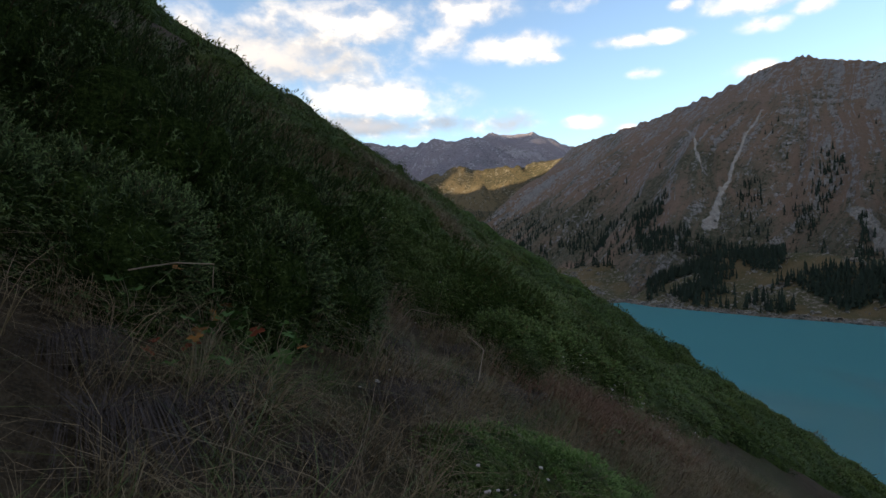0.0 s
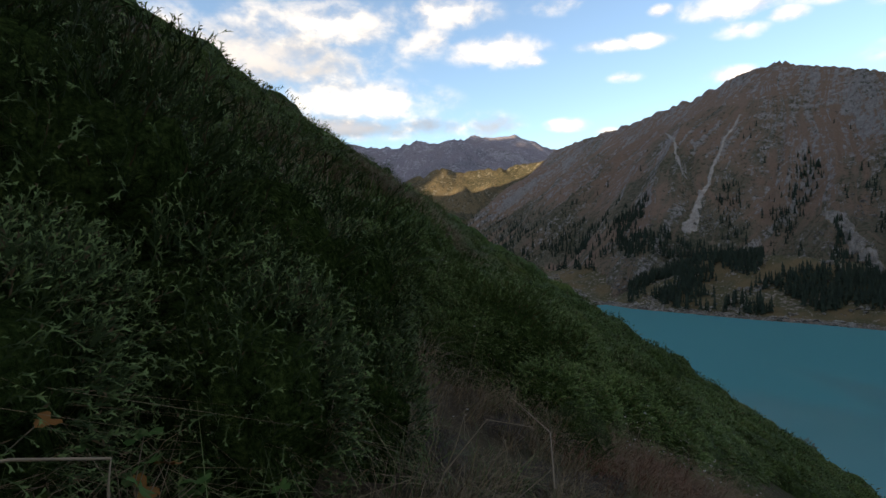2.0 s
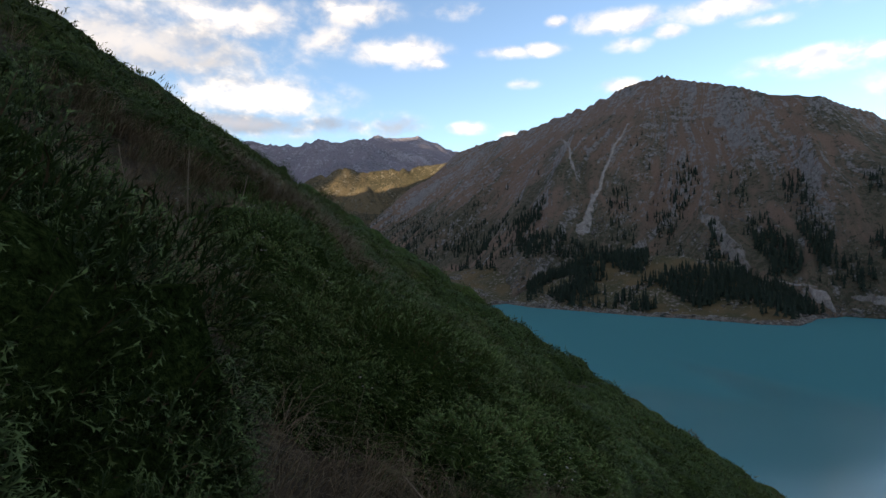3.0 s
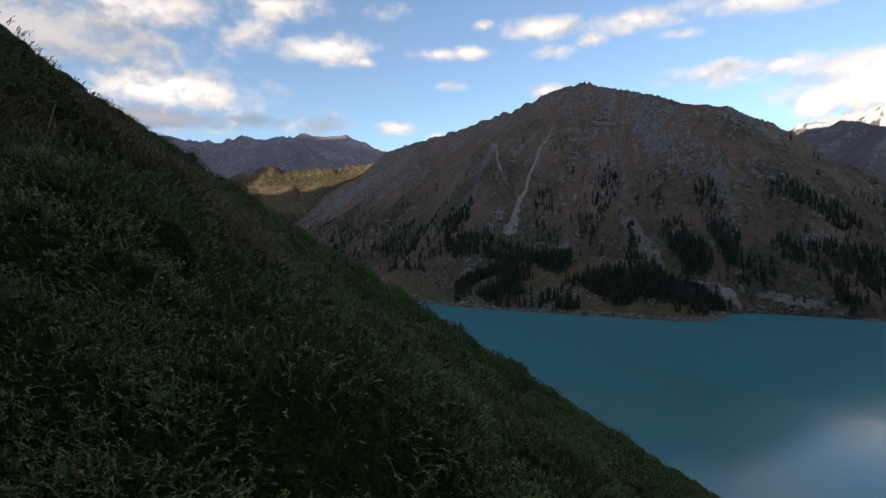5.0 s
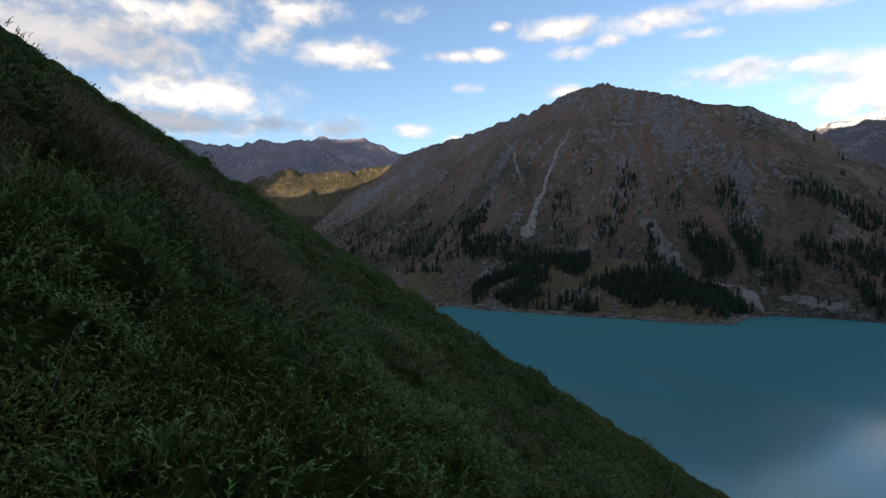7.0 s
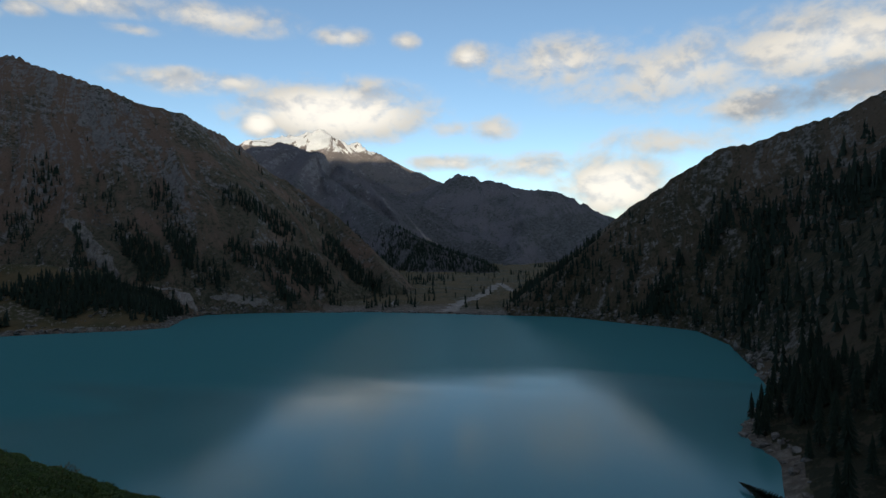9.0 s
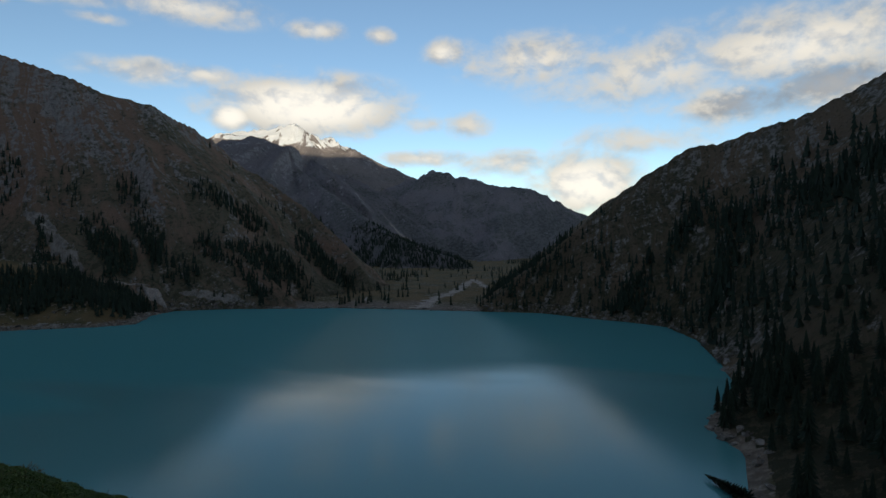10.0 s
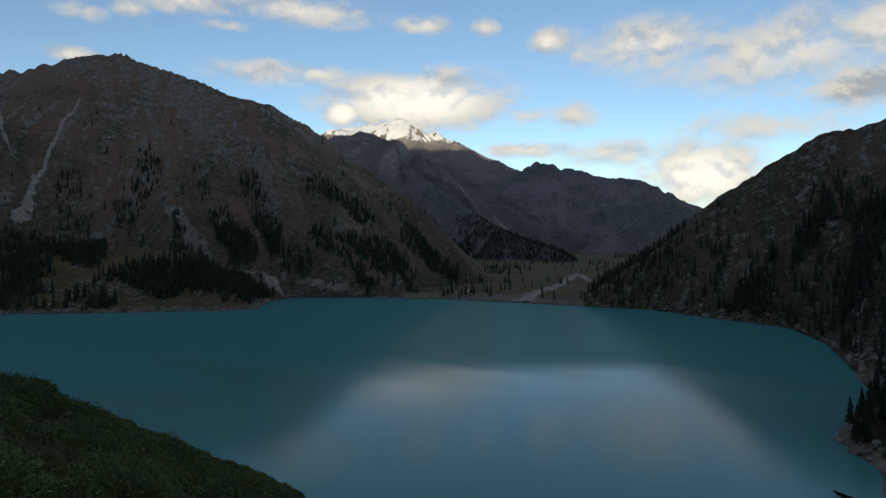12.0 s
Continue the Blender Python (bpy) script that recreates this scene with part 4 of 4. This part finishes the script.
def build_grass():
    rng = np.random.default_rng(5)
    dry, green = [], []
    tufts = [blades(rng, 40, 0.24, 0.05, 1.2) for _ in range(8)] + [blades(rng, 46, 0.32, 0.06, 1.6) for _ in range(4)]
    made = 0
    while made < 3700:
        x, y = rng.uniform(-4.0, 5.5), rng.uniform(0.5, 9.5)
        if made > 1700:
            x, y = rng.uniform(-6.5, 3.5), 7.4 + 20 * rng.random() ** 0.9
        if not in_clearing(x, y) and rng.random() < 0.93:
            continue
        v, f = tufts[int(rng.integers(12))]
        place = np.array([x, y, ground_at(x, y) - 0.01])
        piece = (turned(v, rng.uniform(0, 6.28), rng.uniform(0.6, 1.25) * (1.8 if y > 12 else 1.1), place, TILT), f)
        (green if rng.random() < 0.16 else dry).append(piece)
        made += 1
    herbs = []
    for _ in range(420):
        t = rng.random()
        x, y = 0.9 + 2.4 * t + rng.normal(0, 0.28), 6.2 + 2.3 * t + rng.normal(0, 0.35)
        v, f = tufts[int(rng.integers(8))]
        herbs.append((turned(v[: 5 * 12], rng.uniform(0, 6.28), rng.uniform(0.8, 1.5), np.array([x, y, ground_at(x, y) - 0.01]), TILT), np.concatenate([5 * np.arange(12)[:, None] + c for c in ((0, 1, 2), (0, 2, 3), (3, 2, 4))])))
    stuff("withered_herbs", herbs, M_HERB, "reddish brown withered herbs along the edge of the junipers", "plants")
    stuff("dry_grass", dry, M_STRAW, "tangled straw-coloured dry grass tufts on the slope", "grass")
    stuff("green_grass", green, M_GREEN, "scattered green grass among the dry tufts", "grass")


def spruce(rng, tiers, points):
    """A narrow spruce one metre tall: ragged drooping tiers; vertices and faces."""
    verts, faces = [], []
    for k in range(tiers):
        t = k / tiers
        top, low = min(1.0, 0.16 + t * 0.80 + 1.9 / tiers * 0.5), 0.10 + t * 0.80
        wide = 0.155 * (1 - t) ** 0.85 + 0.012
        b = len(verts)
        verts.append((rng.normal(0, 0.004), rng.normal(0, 0.004), top))
        turn = rng.uniform(0, 6.28)
        for a in range(2 * points):
            g = turn + math.pi * a / points
            r = wide * (rng.uniform(0.8, 1.2) if a % 2 else rng.uniform(0.35, 0.55))
            verts.append((r * math.cos(g), r * math.sin(g), low + (0.0 if a % 2 else 0.035) + rng.uniform(-0.012, 0.012)))
        for a in range(2 * points):
            faces.append((b, b + 1 + a, b + 1 + (a + 1) % (2 * points)))
    return np.array(verts), np.array(faces)


def trunk_mesh():
    bm = bmesh.new()
    bmesh.ops.create_cone(bm, cap_ends=True, segments=6, radius1=0.016, radius2=0.004, depth=0.95, matrix=Matrix.Translation((0, 0, 0.45)))
    me = bpy.data.meshes.new("trunk")
    bm.to_mesh(me)
    bm.free()
    me.materials.append(M_BARK)
    return me


STANDS = [(32.9, 6.4, 31.7, 0.4, 1.0), (27.2, 4.2, 27.0, 2.4, 1.0), (19.5, 2.5, 18.0, 1.2, 1.5), (17.3, 5.6, 13.0, 2.8, 0.45), (37.6, 5.0, 37.8, 3.8, 0.7), (38.8, 1.5, 41.0, -1.5, 1.0),
          (41.4, 5.0, 44.7, -2.4, 0.8), (43.8, -0.8, 46.0, -2.4, 1.0), (47.4, 5.2, 46.8, 4.5, 0.8), (48.5, 4.5, 52.5, 1.5, 0.7), (50.0, 0.0, 56.0, -3.2, 1.1), (47.5, 0.5, 52.5, -3.8, 1.2),
          (35.2, 2.0, 35.8, -0.8, 0.5), (56.0, 0.5, 60.0, -3.4, 0.8), (5.0, 1.5, 24.0, 0.3, 1.3), (8.0, -0.6, 18.0, 0.4, 1.1), (23.0, -0.2, 29.0, -1.2, 0.8), (23.5, 1.6, 22.0, 0.4, 0.5)]


def build_forest():
    """Spruces on the far shore, up the gullies of the mountains and down the western slope to the water."""
    rng = np.random.default_rng(3)
    areas = ((90000, -14, 112, 190, 2000), (9000, 18, 44, 640, 900), (9000, -4, 22, 850, 1500), (26000, 84, 112, 190, 1000), (60000, 18, 66, 700, 1300), (7000, -2, 16, 1500, 2900), (14000, 60, 92, 720, 2000))
    az = np.concatenate([rng.uniform(a, b, m) for m, a, b, c, d in areas])
    r = np.concatenate([np.sqrt(rng.uniform(c**2, d**2, m)) for m, a, b, c, d in areas])
    n = len(az)
    x, y = r * np.sin(np.radians(az)), r * np.cos(np.radians(az))
    z, kind, run, down, s = land(x, y)
    patch = fbm(run / 130, down / 210, 51, 3)
    clump = fbm(x / 38, y / 38, 52, 3)
    chance = np.zeros(n)
    ground, east, west, spur = kind == 0, kind == 2, kind == 8, kind == 6
    spit = ground & (r > 640) & (az > 18) & (az < 43.5) & (s > 6)
    chance = np.where(spit, np.where(s < 105, 0.30 * step(clump, -0.55, 0.1) * step(s, 4, 16), 0.10 * step(clump, 0.15, 0.6)), chance)
    chance = np.where(ground & (r > 640) & (az <= 19) & (s > 5), 0.75 * step(z, 30, 60), chance)
    # stands of trees on the brown mountain, as lines of heading and height above the path, with half width
    el = np.degrees(np.arctan2(z + 5 - EYE, r))
    stand = np.zeros(n)
    for a0, e0, a1, e1, w in STANDS:
        t = np.clip(((az - a0) * (a1 - a0) + (el - e0) * (e1 - e0)) / ((a1 - a0) ** 2 + (el * 0 + e1 - e0) ** 2), 0, 1)
        far_off = np.hypot(az - a0 - t * (a1 - a0), el - e0 - t * (e1 - e0)) / w
        stand = np.maximum(stand, 1 - step(far_off + 0.6 * clump, 0.35, 1.25))
    strip = fbm(run / 45, down / 300, 53, 3)
    chance = np.where(east | spur, 0.30 * stand + 0.04 * step(strip + 0.5 * clump, 0.1, 0.6) * (1 - step(z, 150, 300)), chance)
    chance = np.where(ground & (az < 30), np.maximum(chance, 0.35 * stand), chance)
    chance = np.where((spur & (az > 60)) | (kind == 7), step(patch + 0.4 * clump, -0.2, 0.4) * (1 - step(z, 90, 210)) * 0.8, chance)
    chance = np.where(kind == 4, 0.6 * (1 - step(el + clump, 1.2, 3.4)), chance)
    band = fbm(run / 70, down / 420, 54, 3)
    slope_trees = np.clip(0.10 + 0.75 * step(band * 0.8 + 0.5 * clump, -0.25, 0.4), 0, 1) * (1 - step(z + 40 * clump, 120, 210)) * np.where(np.abs(down - s) < 1, 1, step(down, np.where(az < 90, 100, 45), np.where(az < 90, 190, 120)))
    chance = np.where(west | (ground & (az > 86)), slope_trees * np.where(r > 420, 0.75, 0.55), chance)
    chance = np.where(ground & (az > 44) & (az <= 84), 0.05 * step(clump, 0.2, 0.6), chance)
    chance = np.where((kind == 1) & (az > 97) & (r > 170), 0.16, chance * (kind != 1)) * (s > 2)
    line = np.array(SCREE_LINE, float)
    t = np.linspace(0, len(line) - 1, 60)
    cx, cy = np.interp(t, np.arange(len(line)), line[:, 0]), np.interp(t, np.arange(len(line)), line[:, 1])
    for a, b in zip(cx, cy):
        chance = np.where((np.abs(x - a) + np.abs(y - b) < 26) & east, 0, chance)
    keep = rng.random(n) < chance
    x, y, z, r, az = x[keep], y[keep], z[keep], r[keep], az[keep]
    order = np.argsort(r)
    x, y, z, r, az = x[order], y[order], z[order], r[order], az[order]
    tall = np.where(az > 85, 7 + 16 * rng.random(len(x)) ** 1.3, (9 + 10 * rng.random(len(x)) ** 1.4) * np.where(z > 90, 0.8, 1.0))
    near = [spruce(np.random.default_rng(60 + k), 13, 9) for k in range(3)]
    far = [spruce(np.random.default_rng(70 + k), 3, 3) for k in range(5)]
    trunk, crowns = trunk_mesh(), [mesh_from("crown", v, f, M_SPRUCE, smooth=False) for v, f in near]
    first = []
    for k, crown in enumerate(crowns):
        ob = tagged(new("spruce"), "tall narrow dark green spruce on the steep lakeside slope", "tree", "spruces over the lake")
        part("trunk", trunk, ob)
        part("crown", crown, ob)
        first.append(ob)
    singles, rest = 0, []
    for k in range(len(x)):
        if singles < 280 and az[k] > 85:
            m = Matrix.Translation((x[k], y[k], z[k] - 0.3)) @ Matrix.Rotation(rng.uniform(0, 6.28), 4, "Z") @ Matrix.Diagonal((tall[k] * 1.05, tall[k] * 1.05, tall[k], 1))
            ob = first[singles] if singles < 3 else copy_thing(first[singles % 3], Matrix.Identity(4))
            ob.matrix_basis = m
            singles += 1
        elif len(rest) < 30000:
            v, f = far[k % 5]
            rest.append((turned(v, rng.uniform(0, 6.28), tall[k] * np.array([1.15, 1.15, 1.0]), np.array([x[k], y[k], z[k] - 0.5])), f))
    stuff("spruce_forest", rest, M_SPRUCE, "dark spruce forest on the far shore and mountainsides", "forest")


# ---- small plants beside the path ----
M_LEAF = foliage_material("green_leaf", (0.030, 0.070, 0.018), (0.060, 0.12, 0.030))
M_RED = foliage_material("red_leaf", (0.085, 0.020, 0.010), (0.14, 0.038, 0.015))
M_ORANGE = foliage_material("orange_leaf", (0.13, 0.055, 0.014), (0.20, 0.095, 0.025))
M_STALK = foliage_material("dry_stalk", (0.14, 0.11, 0.075), (0.26, 0.21, 0.15))
M_SEED = foliage_material("pale_seed_head", (0.18, 0.16, 0.14), (0.36, 0.34, 0.30))


def rod(points, r0, r1, sides=5):
    """A bent tapering rod along points: vertices and triangles."""
    pts = np.array(points, float)
    along_it = unit(np.gradient(pts, axis=0))
    side = unit(np.cross(along_it, np.array([0.31, 0.17, 0.93])))
    other = np.cross(along_it, side)
    g = np.linspace(0, 2 * math.pi, sides, endpoint=False)
    rad = np.linspace(r0, r1, len(pts))[:, None, None]
    v = pts[:, None] + rad * (np.cos(g)[None, :, None] * side[:, None] + np.sin(g)[None, :, None] * other[:, None])
    f = []
    for k in range(len(pts) - 1):
        for a in range(sides):
            p, q = k * sides + a, k * sides + (a + 1) % sides
            f += [(p, q, q + sides), (p, q + sides, p + sides)]
    return v.reshape(-1, 3), np.array(f)


def lobed_leaf(rng):
    """A palmate leaf one unit across: five toothed lobes, slightly cupped."""
    verts, faces = [(0, 0, 0)], []
    n = 31
    for k in range(n):
        g = -2.5 + 5.0 * k / (n - 1)
        lobe = abs(math.cos(g * 2.5 * math.pi / 5.0 * 1.25))
        r = 0.24 + 0.30 * lobe + 0.035 * (-1) ** k + rng.uniform(-0.02, 0.02)
        verts.append((r * math.sin(g), r * math.cos(g), 0.10 * r - 0.16 * r * r + 0.05 * math.cos(5 * g)))
        if k:
            faces.append((0, k, k + 1))
    return np.array(verts), np.array(faces)


def build_leafy_plants():
    rng = np.random.default_rng(17)
    shapes = [mesh_from("leaf", *lobed_leaf(rng), M_LEAF), mesh_from("leaf", *lobed_leaf(rng), M_LEAF), mesh_from("leaf", *lobed_leaf(rng), M_RED), mesh_from("leaf", *lobed_leaf(rng), M_ORANGE)]
    words = ("low geranium plant with lobed green and reddening leaves", "low plant with orange and green autumn leaves beside juniper")
    for x, y, count, warm, size in ((-1.25, 3.15, 22, 0.12, 0.12), (-0.95, 3.3, 18, 0.12, 0.11), (-1.75, 3.3, 12, 0.5, 0.12), (-1.5, 2.85, 16, 0.2, 0.11), (-2.1, 3.0, 14, 0.12, 0.10),
                                    (-1.15, 2.75, 14, 0.25, 0.10), (1.75, 6.1, 8, 0.5, 0.08), (-0.2, 7.7, 6, 0.6, 0.08)):
        z = ground_at(x, y)
        plant = tagged(new("leafy_plant"), words[1] if warm > 0.45 else words[0], "plant", "leafy plants in the grass")
        plant.matrix_basis = Matrix.Translation((x, y, z))
        for _ in range(count):
            g, reach, high = rng.uniform(0, 6.28), rng.uniform(0.04, 0.24), rng.uniform(0.10, 0.34)
            tip = np.array([reach * math.cos(g), reach * math.sin(g), high + 0.25 * GRADE * reach])
            stem = part("stem", mesh_from("stem", *rod([(0, 0, -0.02), tip * (0.45, 0.45, 0.7), tip], 0.0025, 0.0015, 3), M_STALK), plant)
            kind = int(rng.integers(2)) if rng.random() > warm else int(rng.integers(2, 4))
            leaf = part("leaf", shapes[kind], stem, ("", "", "red autumn leaf", "orange autumn leaf")[kind])
            s = size * rng.uniform(0.55, 1.0)
            leaf.matrix_basis = Matrix.Translation(tip) @ Matrix.Rotation(g + rng.normal(0, 0.5) - 1.57, 4, "Z") @ Matrix.Rotation(rng.uniform(-0.7, 0.5), 4, "X") @ Matrix.Rotation(rng.normal(0, 0.4), 4, "Y") @ Matrix.Scale(s, 4)


def build_sticks():
    """Bare bent stalks lying in and over the plants."""
    sticks = [([(-1.36, 2.56, 79.885), (-1.27, 2.57, 79.90), (-1.16, 2.58, 79.915), (-1.005, 2.6, 79.908), (-1.01, 2.6, 79.86), (-1.015, 2.61, 79.80)], 0.004, "bent bleached dry stalk leaning on the juniper"),
              ([(-1.15, 2.15, 79.34), (-0.9, 2.3, 79.22), (-0.55, 2.45, 79.03), (-0.35, 2.5, 78.84)], 0.004, "thin pale dry stalk lying across the grass"),
              ([(-0.55, 3.9, 78.9), (-0.4, 3.95, 79.35), (-0.22, 4.0, 79.55), (-0.02, 4.05, 79.5)], 0.0035, "arching dry grass stalk over the clearing"),
              ([(0.3, 5.1, 78.8), (0.38, 5.6, 78.98), (0.2, 6.3, 79.05)], 0.006, "dry woody twig lying on the slope"),
              ([(-0.2, 4.1, 78.7), (-0.1, 4.3, 79.05), (0.15, 4.4, 79.2)], 0.003, "bare thin twig rising out of dry grass")]
    for x, y, high, lean in ((-1.94, 10.5, 0.85, 0.02), (-1.45, 11.0, 0.8, 0.16), (-2.35, 9.6, 0.7, -0.08)):
        z = ground_at(x, y)
        sticks.append(([(x, y, z - 0.03), (x + 0.4 * lean, y, z + 0.5 * high), (x + lean, y, z + high)], 0.011, "upright dry stalk standing in the grass patch"))
    for pts, r, words in sticks:
        tagged(new("dry_stalk", mesh_from("dry_stalk", *rod(pts, r, r * 0.5), M_STALK)), words, "stalk")


def build_flower_stalks():
    """Withered flower stalks with pale heads, along the edges of the grass."""
    rng = np.random.default_rng(23)
    ico = bmesh.new()
    bmesh.ops.create_icosphere(ico, subdivisions=1, radius=1.0)
    ball = np.array([v.co for v in ico.verts]), np.array([[v.index for v in f.verts] for f in ico.faces])
    ico.free()
    head = mesh_from("flower_head", ball[0] * (1 + 0.2 * rng.normal(0, 1, (len(ball[0]), 1))) * (1, 1, 0.55), ball[1], M_SEED, smooth=False)
    stems = [mesh_from("stem", *rod([(0, 0, -0.03), (0.02 * k, 0.01, 0.22), (0.05 * k, 0.03, 0.45)], 0.0025, 0.0012, 3), M_STALK) for k in (-1, 1, 2)]
    first = []
    for k in range(4):
        ob = tagged(new("flower_stalk"), "withered flower stalk with small pale seed heads", "plant", "withered flower stalks")
        stem = part("stem", stems[k % 3], ob)
        for j in range(2 + k):
            h = part("flower_head", head, stem)
            bend = (-1, 1, 2)[k % 3]
            h.matrix_basis = Matrix.Translation((0.05 * bend + rng.normal(0, 0.03), 0.03 + rng.normal(0, 0.03), 0.45 + rng.normal(0, 0.025))) @ Matrix.Scale(rng.uniform(0.006, 0.011), 4)
        first.append(ob)
    spots = [(1.8 + rng.normal(0, 0.5), 7.4 + rng.normal(0, 0.5)) for _ in range(16)] + [(2.7 + rng.normal(0, 0.6), 7.2 + rng.normal(0, 0.5)) for _ in range(10)]
    spots += [(-1.0 + rng.normal(0, 0.12), 9.4 + rng.normal(0, 0.15)) for _ in range(6)] + [(-1.3 + rng.normal(0, 0.35), 9.8 + rng.normal(0, 0.8)) for _ in range(16)] + [(-1.2 + rng.normal(0, 0.4), 13 + rng.normal(0, 2)) for _ in range(14)]
    spots += [(rng.uniform(-2.2, 0.8), rng.uniform(2.2, 5.4)) for _ in range(7)]
    for k, (x, y) in enumerate(spots):
        m = Matrix.Translation((x, y, ground_at(x, y))) @ Matrix.Rotation(rng.uniform(0, 6.28), 4, "Z") @ Matrix.Rotation(rng.normal(0, 0.2), 4, "X") @ Matrix.Scale(rng.uniform(0.7, 1.3), 4)
        ob = first[k] if k < 4 else copy_thing(first[k % 4], Matrix.Identity(4))
        ob.matrix_basis = m


def build_rusty_shrubs():
    rng = np.random.default_rng(29)
    for x, y, size, words in ((36.0, 58.0, 1.7, "rusty brown shrub on the brow above the lake"), (41.5, 52.5, 1.3, "sparse bare-twigged shrub on the brow above the lake")):
        (v, f, tips), (cv, cf) = shrub_shape(rng, 1.0, 0.9, SHRUB_SHOOTS, 420, 0.24, 4)
        ob = tagged(new("rusty_shrub"), words, "shrub")
        part("foliage", mesh_from("foliage", v, f, M_RUST, tips, smooth=False), ob)
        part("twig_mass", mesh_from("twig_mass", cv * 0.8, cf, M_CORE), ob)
        ob.matrix_basis = Matrix.Translation((x, y, ground_at(x, y) - 0.1)) @ TILT @ Matrix.Scale(size, 4)


def build_leaning_spruce():
    v, f = spruce(np.random.default_rng(66), 22, 11)
    ob = tagged(new("leaning_spruce"), "dark spruce fallen out over the water from the bank", "tree")
    part("trunk", bpy.data.meshes["trunk"], ob)
    part("crown", mesh_from("crown", v, f, M_SPRUCE, smooth=False), ob)
    base, tip = Vector((203, -20.5, 1.2)), Vector((222, -7.4, 1.6))
    ob.matrix_basis = Matrix.Translation(base) @ (tip - base).to_track_quat("Z", "Y").to_matrix().to_4x4() @ Matrix.Diagonal((21, 21, 24, 1))


M_TUSSOCK = foliage_material("grey_tussock", (0.030, 0.024, 0.024), (0.105, 0.084, 0.078))


def build_tussocks():
    """Old grass tussocks with long hair combed down the slope."""
    rng = np.random.default_rng(31)
    for x, y, size in ((-1.18, 2.07, 1.3), (-1.05, 2.45, 1.1), (-1.0, 2.85, 0.9), (-0.4, 3.7, 1.2), (-0.3, 3.95, 1.0), (-0.45, 4.9, 1.0), (0.2, 5.4, 1.1), (-0.6, 2.75, 1.0), (-1.5, 2.35, 1.0),
                       (-0.05, 4.6, 1.0), (0.55, 5.7, 1.0), (0.1, 6.1, 1.0), (0.9, 6.1, 0.9), (-0.75, 2.3, 0.8)):
        n = 240
        g, s = rng.uniform(0, 6.28, n), np.sqrt(rng.random(n)) * 0.10
        root = np.stack([s * np.cos(g), s * np.sin(g), 0.10 - 4 * s * s], 1)
        way = unit(np.stack([np.cos(g) * 0.9, np.sin(g) * 0.9, np.zeros(n)], 1) + np.array([FALL.x, FALL.y, 0]) * 0.7 + rng.normal(0, 0.5, (n, 3)) * (1, 1, 0.1))
        reach = rng.uniform(0.16, 0.36, n)[:, None]
        side = np.cross(way, (0, 0, 1.0)) * 0.0011
        mid, tip = root + way * reach * 0.5 + (0, 0, 0.07), root + way * reach + np.stack([0 * g, 0 * g, -0.10 - 0.35 * reach[:, 0]], 1)
        v = np.stack([root - side, root + side, mid + side, mid - side, tip], 1).reshape(-1, 3)
        k = 5 * np.arange(n)[:, None]
        f = np.concatenate([k + (0, 1, 2), k + (0, 2, 3), k + (3, 2, 4)])
        ob = tagged(new("grass_tussock"), "old grey-brown grass tussock drooping down the slope", "grass", "tussocks in the clearing")
        part("grass_hair", mesh_from("grass_hair", v, f, M_TUSSOCK, smooth=False), ob)
        part("root_clump", mesh_from("root_clump", *dome(rng, 0.12, 0.09, 4, 9), M_HILL), ob, "dark earthy root clump")
        ob.matrix_basis = Matrix.Translation((x, y, ground_at(x, y) - 0.01)) @ Matrix.Scale(size * 0.85, 4)


build_tussocks()
build_leafy_plants()
build_sticks()
build_flower_stalks()
build_rusty_shrubs()
build_boulders()
build_shrubs()
build_scrub()
build_grass()
build_forest()
build_leaning_spruce()
